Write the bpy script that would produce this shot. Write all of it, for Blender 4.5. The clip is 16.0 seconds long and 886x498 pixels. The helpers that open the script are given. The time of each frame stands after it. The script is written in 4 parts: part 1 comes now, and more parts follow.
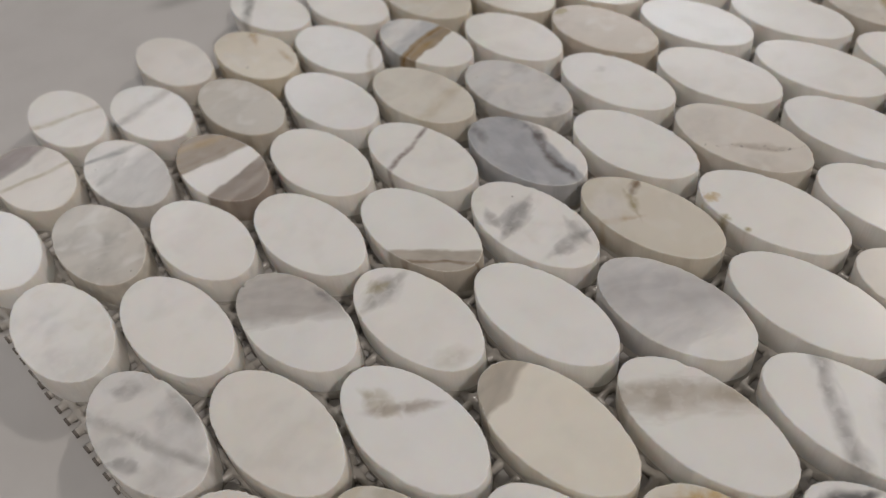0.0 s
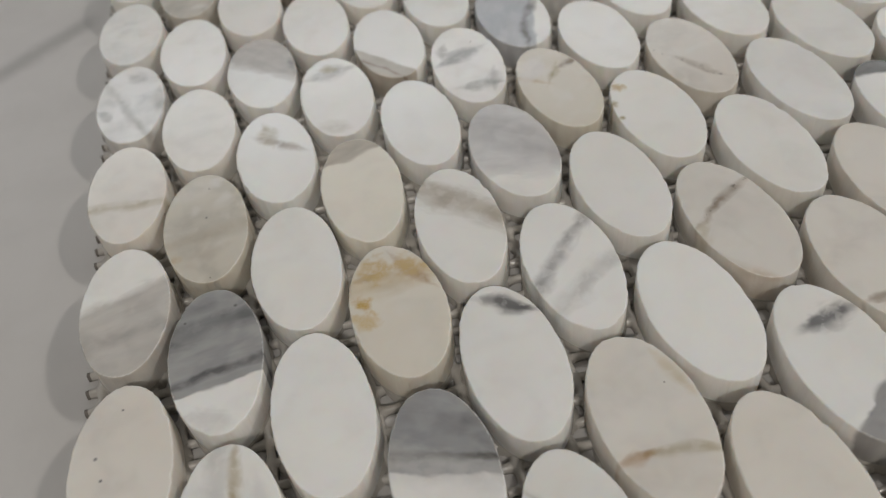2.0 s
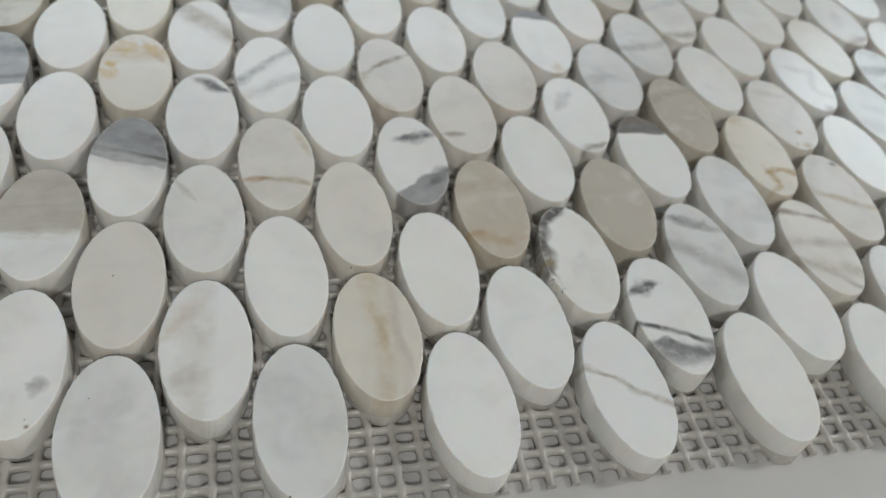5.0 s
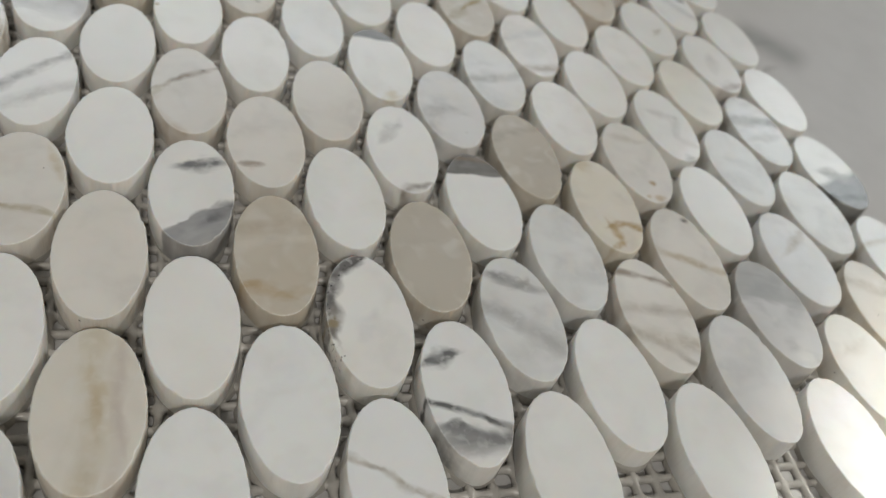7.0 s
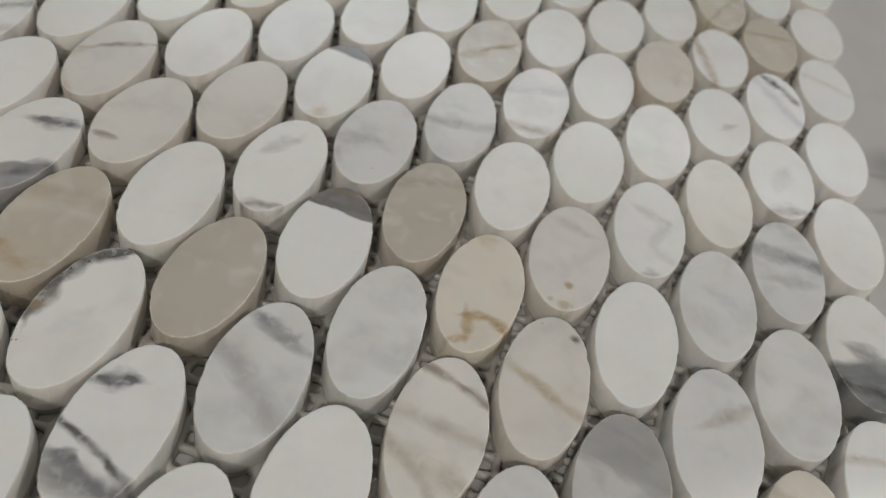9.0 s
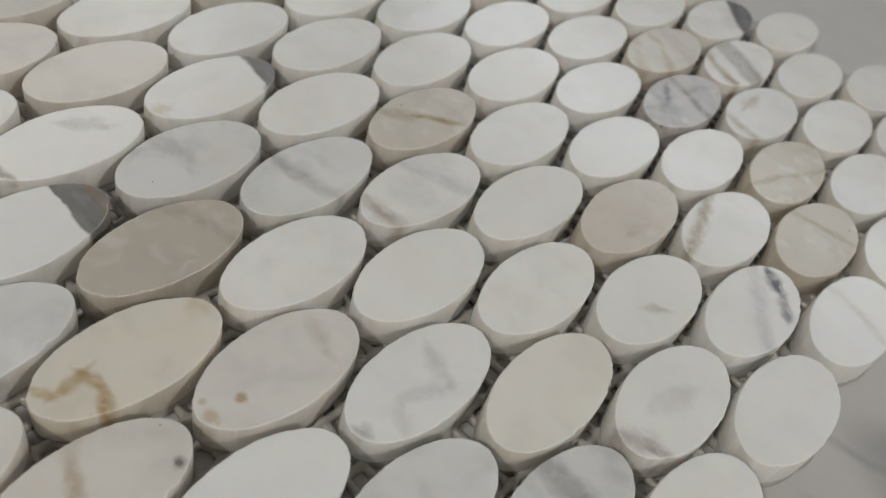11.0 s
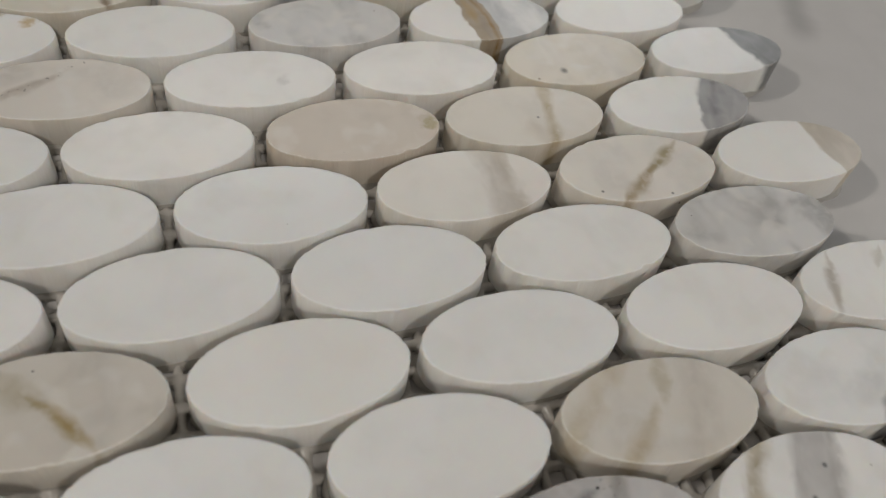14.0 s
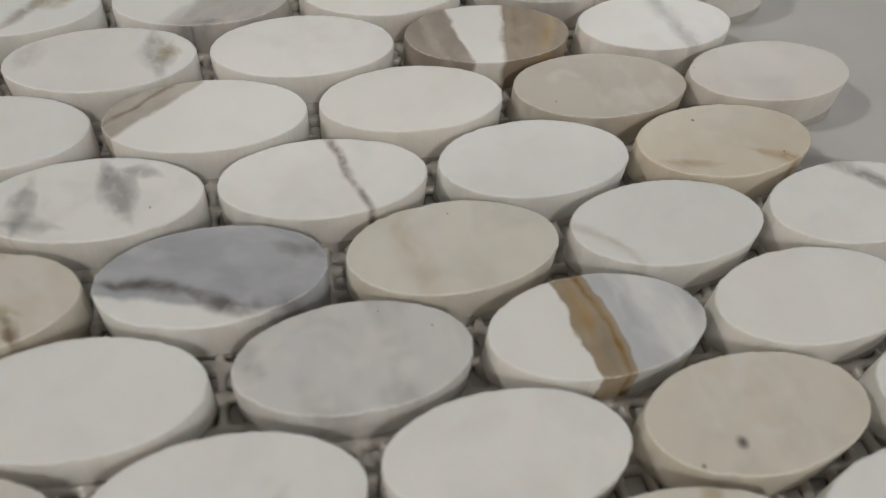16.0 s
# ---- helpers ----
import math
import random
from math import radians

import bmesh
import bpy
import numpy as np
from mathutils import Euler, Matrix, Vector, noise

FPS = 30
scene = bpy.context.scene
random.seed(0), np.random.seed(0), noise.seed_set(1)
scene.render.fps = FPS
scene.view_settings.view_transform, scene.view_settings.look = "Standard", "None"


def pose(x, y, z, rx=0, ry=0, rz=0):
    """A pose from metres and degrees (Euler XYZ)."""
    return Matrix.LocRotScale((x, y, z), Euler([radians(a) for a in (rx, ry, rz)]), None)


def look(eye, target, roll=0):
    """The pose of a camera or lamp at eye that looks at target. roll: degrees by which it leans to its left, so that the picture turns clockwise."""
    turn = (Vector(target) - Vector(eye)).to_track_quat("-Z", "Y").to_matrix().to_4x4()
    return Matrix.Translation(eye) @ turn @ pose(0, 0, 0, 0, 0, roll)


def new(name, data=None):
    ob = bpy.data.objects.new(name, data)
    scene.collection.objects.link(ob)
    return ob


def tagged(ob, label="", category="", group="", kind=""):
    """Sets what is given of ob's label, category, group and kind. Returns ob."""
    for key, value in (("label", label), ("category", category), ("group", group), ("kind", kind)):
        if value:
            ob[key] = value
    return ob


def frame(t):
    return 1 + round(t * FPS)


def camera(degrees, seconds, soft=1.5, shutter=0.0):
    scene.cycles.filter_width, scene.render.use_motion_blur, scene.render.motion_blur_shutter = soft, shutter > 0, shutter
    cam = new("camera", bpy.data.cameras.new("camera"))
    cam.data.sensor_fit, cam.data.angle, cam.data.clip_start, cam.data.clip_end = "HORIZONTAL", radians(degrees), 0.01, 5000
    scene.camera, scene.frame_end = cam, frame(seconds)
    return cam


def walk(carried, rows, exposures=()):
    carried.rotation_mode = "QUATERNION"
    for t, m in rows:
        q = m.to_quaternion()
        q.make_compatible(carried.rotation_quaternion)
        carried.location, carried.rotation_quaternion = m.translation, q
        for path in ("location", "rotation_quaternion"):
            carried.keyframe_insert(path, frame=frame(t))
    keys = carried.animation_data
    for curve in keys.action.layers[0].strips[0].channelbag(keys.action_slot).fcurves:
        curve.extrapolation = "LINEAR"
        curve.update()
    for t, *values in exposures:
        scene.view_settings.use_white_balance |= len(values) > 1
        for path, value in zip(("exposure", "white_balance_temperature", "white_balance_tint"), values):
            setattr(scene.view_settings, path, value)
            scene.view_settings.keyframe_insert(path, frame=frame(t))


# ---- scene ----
# camera rows
cam = camera(57.62, 16.0, soft=1.35)
ROWS = [
    (0.0, pose(-0.15355, -0.05440, 0.12060, 43.777, 6.508, -43.653)),
    (0.5, pose(-0.14604, -0.07435, 0.11954, 44.042, 6.866, -36.193)),
    (0.8, pose(-0.14077, -0.08653, 0.11797, 44.535, 6.946, -31.838)),
    (1.0, pose(-0.13580, -0.09376, 0.11972, 44.049, 6.938, -29.002)),
    (1.5, pose(-0.12204, -0.11299, 0.11648, 43.884, 6.737, -21.791)),
    (2.0, pose(-0.10599, -0.13110, 0.11452, 43.246, 6.148, -14.600)),
    (2.5, pose(-0.08952, -0.14793, 0.11057, 42.683, 4.925, -7.921)),
    (3.0, pose(-0.08147, -0.16438, 0.11280, 41.867, 2.999, -4.514)),
    (3.5, pose(-0.08283, -0.18375, 0.12234, 41.423, 1.084, -4.536)),
    (4.0, pose(-0.08129, -0.20455, 0.13207, 41.238, -1.903, -6.146)),
    (4.5, pose(-0.08748, -0.21609, 0.13411, 41.692, -5.563, -8.713)),
    (5.0, pose(-0.08105, -0.21232, 0.13446, 42.106, -9.197, -11.559)),
    (5.2, pose(-0.07658, -0.20888, 0.13417, 42.784, -10.656, -12.736)),
    (7.3, pose(-0.03258, -0.19582, 0.12297, 43.799, -14.809, -11.501)),
    (7.5, pose(-0.02307, -0.19498, 0.12142, 43.661, -14.674, -8.719)),
    (8.0, pose(0.00166, -0.19182, 0.12174, 43.298, -14.343, -0.940)),
    (8.5, pose(0.02293, -0.18657, 0.12285, 43.193, -13.970, 6.484)),
    (8.6, pose(0.02528, -0.18455, 0.12257, 42.901, -14.589, 7.816)),
    (8.7, pose(0.03169, -0.18324, 0.12325, 42.993, -13.734, 9.414)),
    (10.8, pose(0.11735, -0.11970, 0.12086, 42.704, -12.583, 40.446)),
    (11.0, pose(0.12229, -0.11031, 0.11839, 42.593, -12.832, 43.188)),
    (11.5, pose(0.13428, -0.08524, 0.11594, 42.256, -12.356, 50.620)),
    (12.0, pose(0.14311, -0.05239, 0.11651, 41.804, -11.352, 58.396)),
    (12.5, pose(0.14322, -0.01725, 0.11451, 40.405, -10.887, 66.287)),
    (13.0, pose(0.13509, 0.01662, 0.11132, 39.968, -9.060, 74.633)),
    (13.5, pose(0.11830, 0.02343, 0.10929, 39.777, -8.162, 74.449)),
    (14.0, pose(0.09802, 0.03327, 0.10646, 39.653, -7.316, 75.253)),
    (14.5, pose(0.07744, 0.03703, 0.10454, 39.598, -6.664, 75.935)),
    (15.0, pose(0.05625, 0.04119, 0.10173, 38.819, -5.762, 76.520)),
    (15.5, pose(0.03555, 0.04462, 0.09697, 39.377, -4.295, 77.581)),
    (16.0, pose(0.01271, 0.05083, 0.09722, 38.326, -4.605, 78.005)),
]
# end of rows
TINTS = [
    (0.0, 0.09, 6850, 13), (1.0, 0.09, 6890, 12), (1.5, 0.09, 6820, 12), (2.0, 0.09, 6700, 9), (3.0, 0.10, 6650, 8), (4.0, 0.13, 6590, 8),
    (4.5, 0.14, 6350, 6), (5.0, 0.16, 6260, 5), (7.5, 0.05, 6630, 7), (8.5, -0.02, 6650, 8), (11.0, 0.01, 6580, 8), (12.5, -0.14, 6730, 9),
    (13.5, -0.11, 6770, 10), (14.5, 0.09, 6750, 9), (16.0, 0.06, 6730, 9),
]
walk(cam, ROWS, exposures=TINTS)
cam.data.dof.use_dof = True
cam.data.dof.focus_distance = 0.140
cam.data.dof.aperture_fstop = 23.0

# ---------------------------------------------------------------- light
world = bpy.data.worlds.new("room_light")
scene.world = world
world.use_nodes = True
world.node_tree.nodes["Background"].inputs[0].default_value = (0.9, 0.95, 1.0, 1)
world.node_tree.nodes["Background"].inputs[1].default_value = 0.3

ROOM = 3.6       # half the room's width
CEILING = 2.6


def area_lamp(name, eye, target, sx, sy, watts, colour):
    data = bpy.data.lights.new(name, "AREA")
    data.shape, data.size, data.size_y, data.energy, data.color = "RECTANGLE", sx, sy, watts, colour
    ob = new(name, data)
    ob.matrix_world = look(eye, target)
    return ob


area_lamp("unseen_ceiling_lamp", (2.9, 0.2, CEILING - 0.03), (2.9, 0.2, 0), 0.34, 0.34, 47, (1.0, 0.957, 0.91))
area_lamp("unseen_ceiling_lamp", (-0.3, -2.6, CEILING - 0.03), (-0.3, -2.6, 0), 0.34, 0.34, 46, (1.0, 0.957, 0.91))
# unseen, added as a soft fill to brighten tiles viewed towards the west
area_lamp("unseen_ceiling_lamp", (-2.9, 0.8, CEILING - 0.03), (-2.9, 0.8, 0), 0.9, 2.6, 13, (1.0, 0.96, 0.91))
area_lamp("window_light", (-0.1, ROOM - 0.05, 2.26), (0, 0, 0.6), 4.8, 0.62, 26, (0.86, 0.93, 1.0))
area_lamp("window_light", (ROOM - 0.05, 1.9, 2.27), (0, 1.0, 0.6), 2.8, 0.60, 18, (0.86, 0.93, 1.0))
area_lamp("window_light", (0.05 - ROOM, 2.2, 2.27), (0, 1.0, 0.6), 2.4, 0.60, 11, (0.90, 0.95, 1.0))


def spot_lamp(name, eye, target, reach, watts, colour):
    """An added narrow spotlight under the ceiling, not a known lamp; reach: the radius of its pool of light."""
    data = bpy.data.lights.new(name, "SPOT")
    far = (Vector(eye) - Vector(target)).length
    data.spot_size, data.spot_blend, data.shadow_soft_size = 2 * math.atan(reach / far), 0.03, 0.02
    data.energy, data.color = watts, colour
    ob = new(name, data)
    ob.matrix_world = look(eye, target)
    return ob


# an added lamp, none known there; its pool just touches the sheet's south-eastern corner
spot_lamp("added_spot", (1.10, 0.75, CEILING - 0.06), (0.148, -0.192, 0.008), 0.086, 360, (1.0, 0.985, 0.95))

# ---------------------------------------------------------------- plan
PITCH = 0.0330            # from tile to tile, end to end
COLUMN = 0.4786 * PITCH   # from column to column
BASE, TOP = 0.0012, 0.0080
LONG, SHORT = 0.01562, 0.00840


def place(i, k):
    return (i - 6.5) * COLUMN, (k - 8.5) * PITCH / 2


# ---------------------------------------------------------------- material helpers
def material(name):
    m = bpy.data.materials.new(name)
    m.use_nodes = True
    return m, m.node_tree, m.node_tree.nodes["Principled BSDF"]


def node(tree, kind, **settings):
    n = tree.nodes.new(kind)
    for key, value in settings.items():
        if key == "operation":
            n.operation = value
        elif key == "data_type":
            n.data_type = value
        elif key == "interpolation":
            n.interpolation_type = value
        elif key == "blend":
            n.blend_type = value
    return n


def put(tree, socket, value):
    if isinstance(value, bpy.types.NodeSocket):
        tree.links.new(value, socket)
    elif isinstance(value, (tuple, list)) and len(value) == 3 and socket.type == "RGBA":
        socket.default_value = (*value, 1)
    else:
        socket.default_value = value


def maths(tree, op, a, b=0.0, c=0.0):
    n = node(tree, "ShaderNodeMath", operation=op)
    put(tree, n.inputs[0], a)
    put(tree, n.inputs[1], b)
    put(tree, n.inputs[2], c)
    return n.outputs[0]


def mix(tree, fac, a, b, blend="MIX"):
    n = node(tree, "ShaderNodeMix", data_type="RGBA", blend=blend)
    put(tree, n.inputs["Factor"], fac)
    put(tree, n.inputs[6], a)
    put(tree, n.inputs[7], b)
    return n.outputs[2]


def ramp(tree, value, low, high, to_low=0.0, to_high=1.0, smooth=True):
    n = node(tree, "ShaderNodeMapRange", interpolation="SMOOTHSTEP" if smooth else "LINEAR")
    put(tree, n.inputs[0], value)
    put(tree, n.inputs[1], low)
    put(tree, n.inputs[2], high)
    put(tree, n.inputs[3], to_low)
    put(tree, n.inputs[4], to_high)
    return n.outputs[0]


def noise_of(tree, where, scale, detail=3.0, rough=0.55, distortion=0.0):
    n = node(tree, "ShaderNodeTexNoise")
    put(tree, n.inputs["Vector"], where)
    put(tree, n.inputs["Scale"], scale)
    put(tree, n.inputs["Detail"], detail)
    put(tree, n.inputs["Roughness"], rough)
    put(tree, n.inputs["Distortion"], distortion)
    return n.outputs["Fac"]


def bump(tree, height, strength, distance):
    n = node(tree, "ShaderNodeBump")
    put(tree, n.inputs["Strength"], strength)
    put(tree, n.inputs["Distance"], distance)
    put(tree, n.inputs["Height"], height)
    return n.outputs["Normal"]


def stretch(tree, where, scale):
    n = node(tree, "ShaderNodeVectorMath", operation="MULTIPLY")
    put(tree, n.inputs[0], where)
    put(tree, n.inputs[1], scale)
    return n.outputs[0]


def of_object(tree, name):
    n = node(tree, "ShaderNodeAttribute")
    n.attribute_type, n.attribute_name = "OBJECT", name
    return n


# ---------------------------------------------------------------- marble of the tiles
BANDS = ("first", "second", "third", "fourth", "fifth", "sixth")
SPOTS = ("spot", "other_spot", "third_spot", "fourth_spot")


def marble(name, cut, frost=False):
    """Stone whose tone, veins and stains are kept with each tile. cut: the sawn flank instead of the honed face; frost: the bruised arris between them."""
    m, tree, shader = material(name)
    coords = node(tree, "ShaderNodeTexCoord").outputs["Object"]
    mm = stretch(tree, coords, (1000, 1000, 1000))
    info = node(tree, "ShaderNodeObjectInfo")
    shift = node(tree, "ShaderNodeVectorMath", operation="ADD")
    put(tree, shift.inputs[0], mm)
    shove = node(tree, "ShaderNodeCombineXYZ")
    put(tree, shove.inputs[0], maths(tree, "MULTIPLY", info.outputs["Random"], 913.0))
    put(tree, shove.inputs[1], maths(tree, "MULTIPLY", info.outputs["Random"], 377.0))
    put(tree, shift.inputs[1], shove.outputs[0])
    own = shift.outputs[0]
    split = node(tree, "ShaderNodeSeparateXYZ")
    put(tree, split.inputs[0], mm)
    x, y = split.outputs[0], split.outputs[1]

    wide = noise_of(tree, own, 0.10, 2.0, 0.5, 0.5)
    mid = noise_of(tree, own, 0.2, 1.5, 0.5, 0.4)
    fine = noise_of(tree, own, 0.5, 2, 0.5, 0.3)
    grain = noise_of(tree, own, 3.0, 3, 0.6)
    bend = noise_of(tree, own, 0.085, 1.0)
    curl = noise_of(tree, own, 0.16, 2, 0.5, 0.8)
    pores = ramp(tree, noise_of(tree, own, 1.15, 1.5, 0.5), 0.63, 0.69)
    tone = of_object(tree, "tone").outputs["Color"]
    cloud = of_object(tree, "cloud").outputs["Fac"]
    # grey clouds, paler drifts and a faint crystalline grain
    haze = maths(tree, "MULTIPLY", ramp(tree, wide, 0.42, 0.72), cloud)
    haze = maths(tree, "MULTIPLY", haze, ramp(tree, fine, 0.25, 0.6, 0.6, 1.0))
    colour = mix(tree, haze, tone, mix(tree, 1.0, tone, (0.50, 0.505, 0.51), "MULTIPLY"))
    pale = maths(tree, "MULTIPLY", ramp(tree, mid, 0.5, 0.78), maths(tree, "MINIMUM", maths(tree, "MULTIPLY", cloud, 2.6), 0.6))
    colour = mix(tree, pale, colour, (0.80, 0.79, 0.765))
    colour = mix(tree, ramp(tree, noise_of(tree, own, 0.06, 1.5), 0.35, 0.7, 0.0, 0.5), colour, mix(tree, 1.0, colour, (0.945, 0.93, 0.905), "MULTIPLY"))

    for band in BANDS:
        line = of_object(tree, band + "_line").outputs["Vector"]
        shape = of_object(tree, band + "_shape").outputs["Vector"]
        tint = of_object(tree, band + "_tint").outputs["Color"]
        ln, sh = node(tree, "ShaderNodeSeparateXYZ"), node(tree, "ShaderNodeSeparateXYZ")
        put(tree, ln.inputs[0], line)
        put(tree, sh.inputs[0], shape)
        c, s, half, soft, strength = ln.outputs[0], ln.outputs[1], sh.outputs[0], sh.outputs[1], sh.outputs[2]
        across = maths(tree, "ADD", maths(tree, "MULTIPLY", x, c), maths(tree, "MULTIPLY", y, s))
        along = maths(tree, "SUBTRACT", maths(tree, "MULTIPLY", y, c), maths(tree, "MULTIPLY", x, s))
        d = maths(tree, "SUBTRACT", across, ln.outputs[2])
        d = maths(tree, "ADD", d, maths(tree, "MULTIPLY", maths(tree, "SUBTRACT", bend, 0.5), 3.2))
        d = maths(tree, "ADD", d, maths(tree, "MULTIPLY", maths(tree, "SUBTRACT", curl, 0.5), 2.0))
        d = maths(tree, "ADD", d, maths(tree, "MULTIPLY", maths(tree, "SUBTRACT", fine, 0.5), 0.4))
        d = maths(tree, "ABSOLUTE", d)
        # streaks that run with the vein, finer across it
        run = node(tree, "ShaderNodeCombineXYZ")
        put(tree, run.inputs[0], maths(tree, "MULTIPLY", along, 0.16))
        put(tree, run.inputs[1], maths(tree, "MULTIPLY", across, 0.42))
        put(tree, run.inputs[2], maths(tree, "MULTIPLY", info.outputs["Random"], 50.0))
        streak = noise_of(tree, run.outputs[0], 1.0, 2.5, 0.5, 0.5)
        thin = ramp(tree, half, 0.7, 2.0, 1.0, 0.0)          # 1 for a vein, 0 for a zone
        spread = maths(tree, "MULTIPLY", soft, ramp(tree, streak, 0.3, 0.7, 0.75, 1.6, False))
        core = maths(tree, "MULTIPLY", half, maths(tree, "SUBTRACT", 1.0, maths(tree, "MULTIPLY", thin, ramp(tree, wide, 0.35, 0.65, 0.0, 0.8, False))))
        ends = node(tree, "ShaderNodeSeparateXYZ")
        put(tree, ends.inputs[0], of_object(tree, band + "_run").outputs["Vector"])
        reach = maths(tree, "ADD", maths(tree, "ABSOLUTE", maths(tree, "SUBTRACT", along, ends.outputs[0])), maths(tree, "MULTIPLY", maths(tree, "SUBTRACT", fine, 0.5), 2.0))
        # a smudge thins out towards its ends
        share = maths(tree, "DIVIDE", reach, maths(tree, "MAXIMUM", ends.outputs[1], 0.1))
        taper = ramp(tree, share, 0.0, 1.25, 1.1, 0.25)
        inner = maths(tree, "MULTIPLY", core, maths(tree, "SUBTRACT", 1.0, maths(tree, "MULTIPLY", thin, 0.7)))
        mask = ramp(tree, d, maths(tree, "MULTIPLY", inner, taper), maths(tree, "MULTIPLY", maths(tree, "ADD", core, spread), taper), 1.0, 0.0)
        fade = maths(tree, "SUBTRACT", 1.0, maths(tree, "MULTIPLY", ramp(tree, mid, 0.35, 0.65), maths(tree, "MULTIPLY", thin, 0.35)))
        fade = maths(tree, "MULTIPLY", fade, ramp(tree, share, 0.4, 1.3, 1.0, 0.0))
        # hairline gaps and knots along the way
        fade = maths(tree, "MULTIPLY", fade, maths(tree, "SUBTRACT", 1.0, maths(tree, "MULTIPLY", ramp(tree, fine, 0.5, 0.66), maths(tree, "MULTIPLY", thin, 0.3))))
        mask = maths(tree, "MINIMUM", maths(tree, "MULTIPLY", maths(tree, "MULTIPLY", mask, fade), maths(tree, "MULTIPLY", strength, 1.3)), 0.97)
        specks = maths(tree, "MULTIPLY", maths(tree, "MULTIPLY", pores, ends.outputs[2]), ramp(tree, d, core, maths(tree, "ADD", core, 0.7), 1.0, 0.0))
        shade = mix(tree, maths(tree, "MULTIPLY_ADD", ramp(tree, streak, 0.32, 0.68), 0.5, maths(tree, "MULTIPLY", ramp(tree, mid, 0.35, 0.65), 0.5)), mix(tree, 1.0, tint, (0.86, 0.86, 0.87), "MULTIPLY"), mix(tree, 0.1, tint, tone))
        colour = mix(tree, mask, colour, shade)
        colour = mix(tree, specks, colour, (0.05, 0.05, 0.05))

    for name_of in SPOTS:
        spot = node(tree, "ShaderNodeSeparateXYZ")
        put(tree, spot.inputs[0], of_object(tree, name_of).outputs["Vector"])
        dx, dy = maths(tree, "SUBTRACT", x, spot.outputs[0]), maths(tree, "SUBTRACT", y, spot.outputs[1])
        far = maths(tree, "SQRT", maths(tree, "ADD", maths(tree, "MULTIPLY", dx, dx), maths(tree, "MULTIPLY", dy, dy)))
        far = maths(tree, "ADD", far, maths(tree, "MULTIPLY", maths(tree, "SUBTRACT", maths(tree, "MULTIPLY_ADD", fine, 0.6, maths(tree, "MULTIPLY", curl, 0.4)), 0.5), maths(tree, "MULTIPLY", spot.outputs[2], ramp(tree, spot.outputs[2], 0.8, 1.6, 0.6, 3.4))))
        mask = ramp(tree, far, maths(tree, "MULTIPLY", spot.outputs[2], 0.15), maths(tree, "MULTIPLY", spot.outputs[2], 1.2), 1.0, 0.0)
        mask = maths(tree, "MULTIPLY", mask, ramp(tree, spot.outputs[2], 0.0, 0.05))
        colour = mix(tree, maths(tree, "MULTIPLY", mask, ramp(tree, grain, 0.3, 0.65, 1.0, 0.75)), colour, of_object(tree, name_of + "_tint").outputs["Color"])
    pits = maths(tree, "MULTIPLY", ramp(tree, noise_of(tree, own, 0.9, 0.0), 0.885, 0.91), ramp(tree, cloud, 0.1, 0.15))
    colour = mix(tree, pits, colour, (0.16, 0.14, 0.12))

    if frost:
        colour = mix(tree, ramp(tree, noise_of(tree, own, 1.6, 2.0), 0.35, 0.65, 0.0, 0.35), colour, (0.85, 0.85, 0.845))
        put(tree, shader.inputs["Roughness"], 0.4)
        put(tree, shader.inputs["Normal"], bump(tree, grain, 0.3, 0.0003))
    elif cut:
        rub = noise_of(tree, stretch(tree, own, (2.2, 2.2, 0.12)), 1.0, 3, 0.6)
        colour = mix(tree, ramp(tree, rub, 0.3, 0.75, 0.0, 0.22), colour, mix(tree, 1.0, colour, (0.84, 0.82, 0.79), "MULTIPLY"))
        colour = mix(tree, 1.0, colour, (0.93, 0.91, 0.882), "MULTIPLY")
        put(tree, shader.inputs["Roughness"], 0.62)
        put(tree, shader.inputs["Normal"], bump(tree, rub, 0.35, 0.0003))
    else:
        # honed: fine sugary crystals that catch a hard light
        sugar = noise_of(tree, own, 2.6, 2.5, 0.65)
        put(tree, shader.inputs["Roughness"], ramp(tree, sugar, 0.35, 0.7, 0.17, 0.25))
        put(tree, shader.inputs["Specular IOR Level"], 0.58)
    put(tree, shader.inputs["Base Color"], colour)
    put(tree, shader.inputs["Subsurface Weight"], 0.42)
    put(tree, shader.inputs["Subsurface Radius"], (0.0026, 0.0020, 0.0015))
    put(tree, shader.inputs["Subsurface Scale"], 1.0)
    return m


FACE, FLANK, ARRIS = marble("honed_marble", False), marble("sawn_marble", True), marble("bruised_marble", False, True)

# ---------------------------------------------------------------- other materials
STRAND, tree, shader = material("coated_fibre")
where = node(tree, "ShaderNodeTexCoord").outputs["Object"]
fuzz = noise_of(tree, where, 900, 3)
put(tree, shader.inputs["Base Color"], mix(tree, fuzz, (0.42, 0.398, 0.368), (0.53, 0.508, 0.478)))
put(tree, shader.inputs["Roughness"], 0.28)
put(tree, shader.inputs["Specular IOR Level"], 0.8)
put(tree, shader.inputs["Normal"], bump(tree, noise_of(tree, where, 700, 2), 0.35, 0.0004))

GLUE, tree, shader = material("dried_glue")
where = node(tree, "ShaderNodeTexCoord").outputs["Object"]
put(tree, shader.inputs["Base Color"], mix(tree, noise_of(tree, where, 500, 3), (0.40, 0.375, 0.34), (0.54, 0.52, 0.485)))
put(tree, shader.inputs["Roughness"], 0.2)
put(tree, shader.inputs["Normal"], bump(tree, noise_of(tree, where, 650, 2), 0.5, 0.0004))

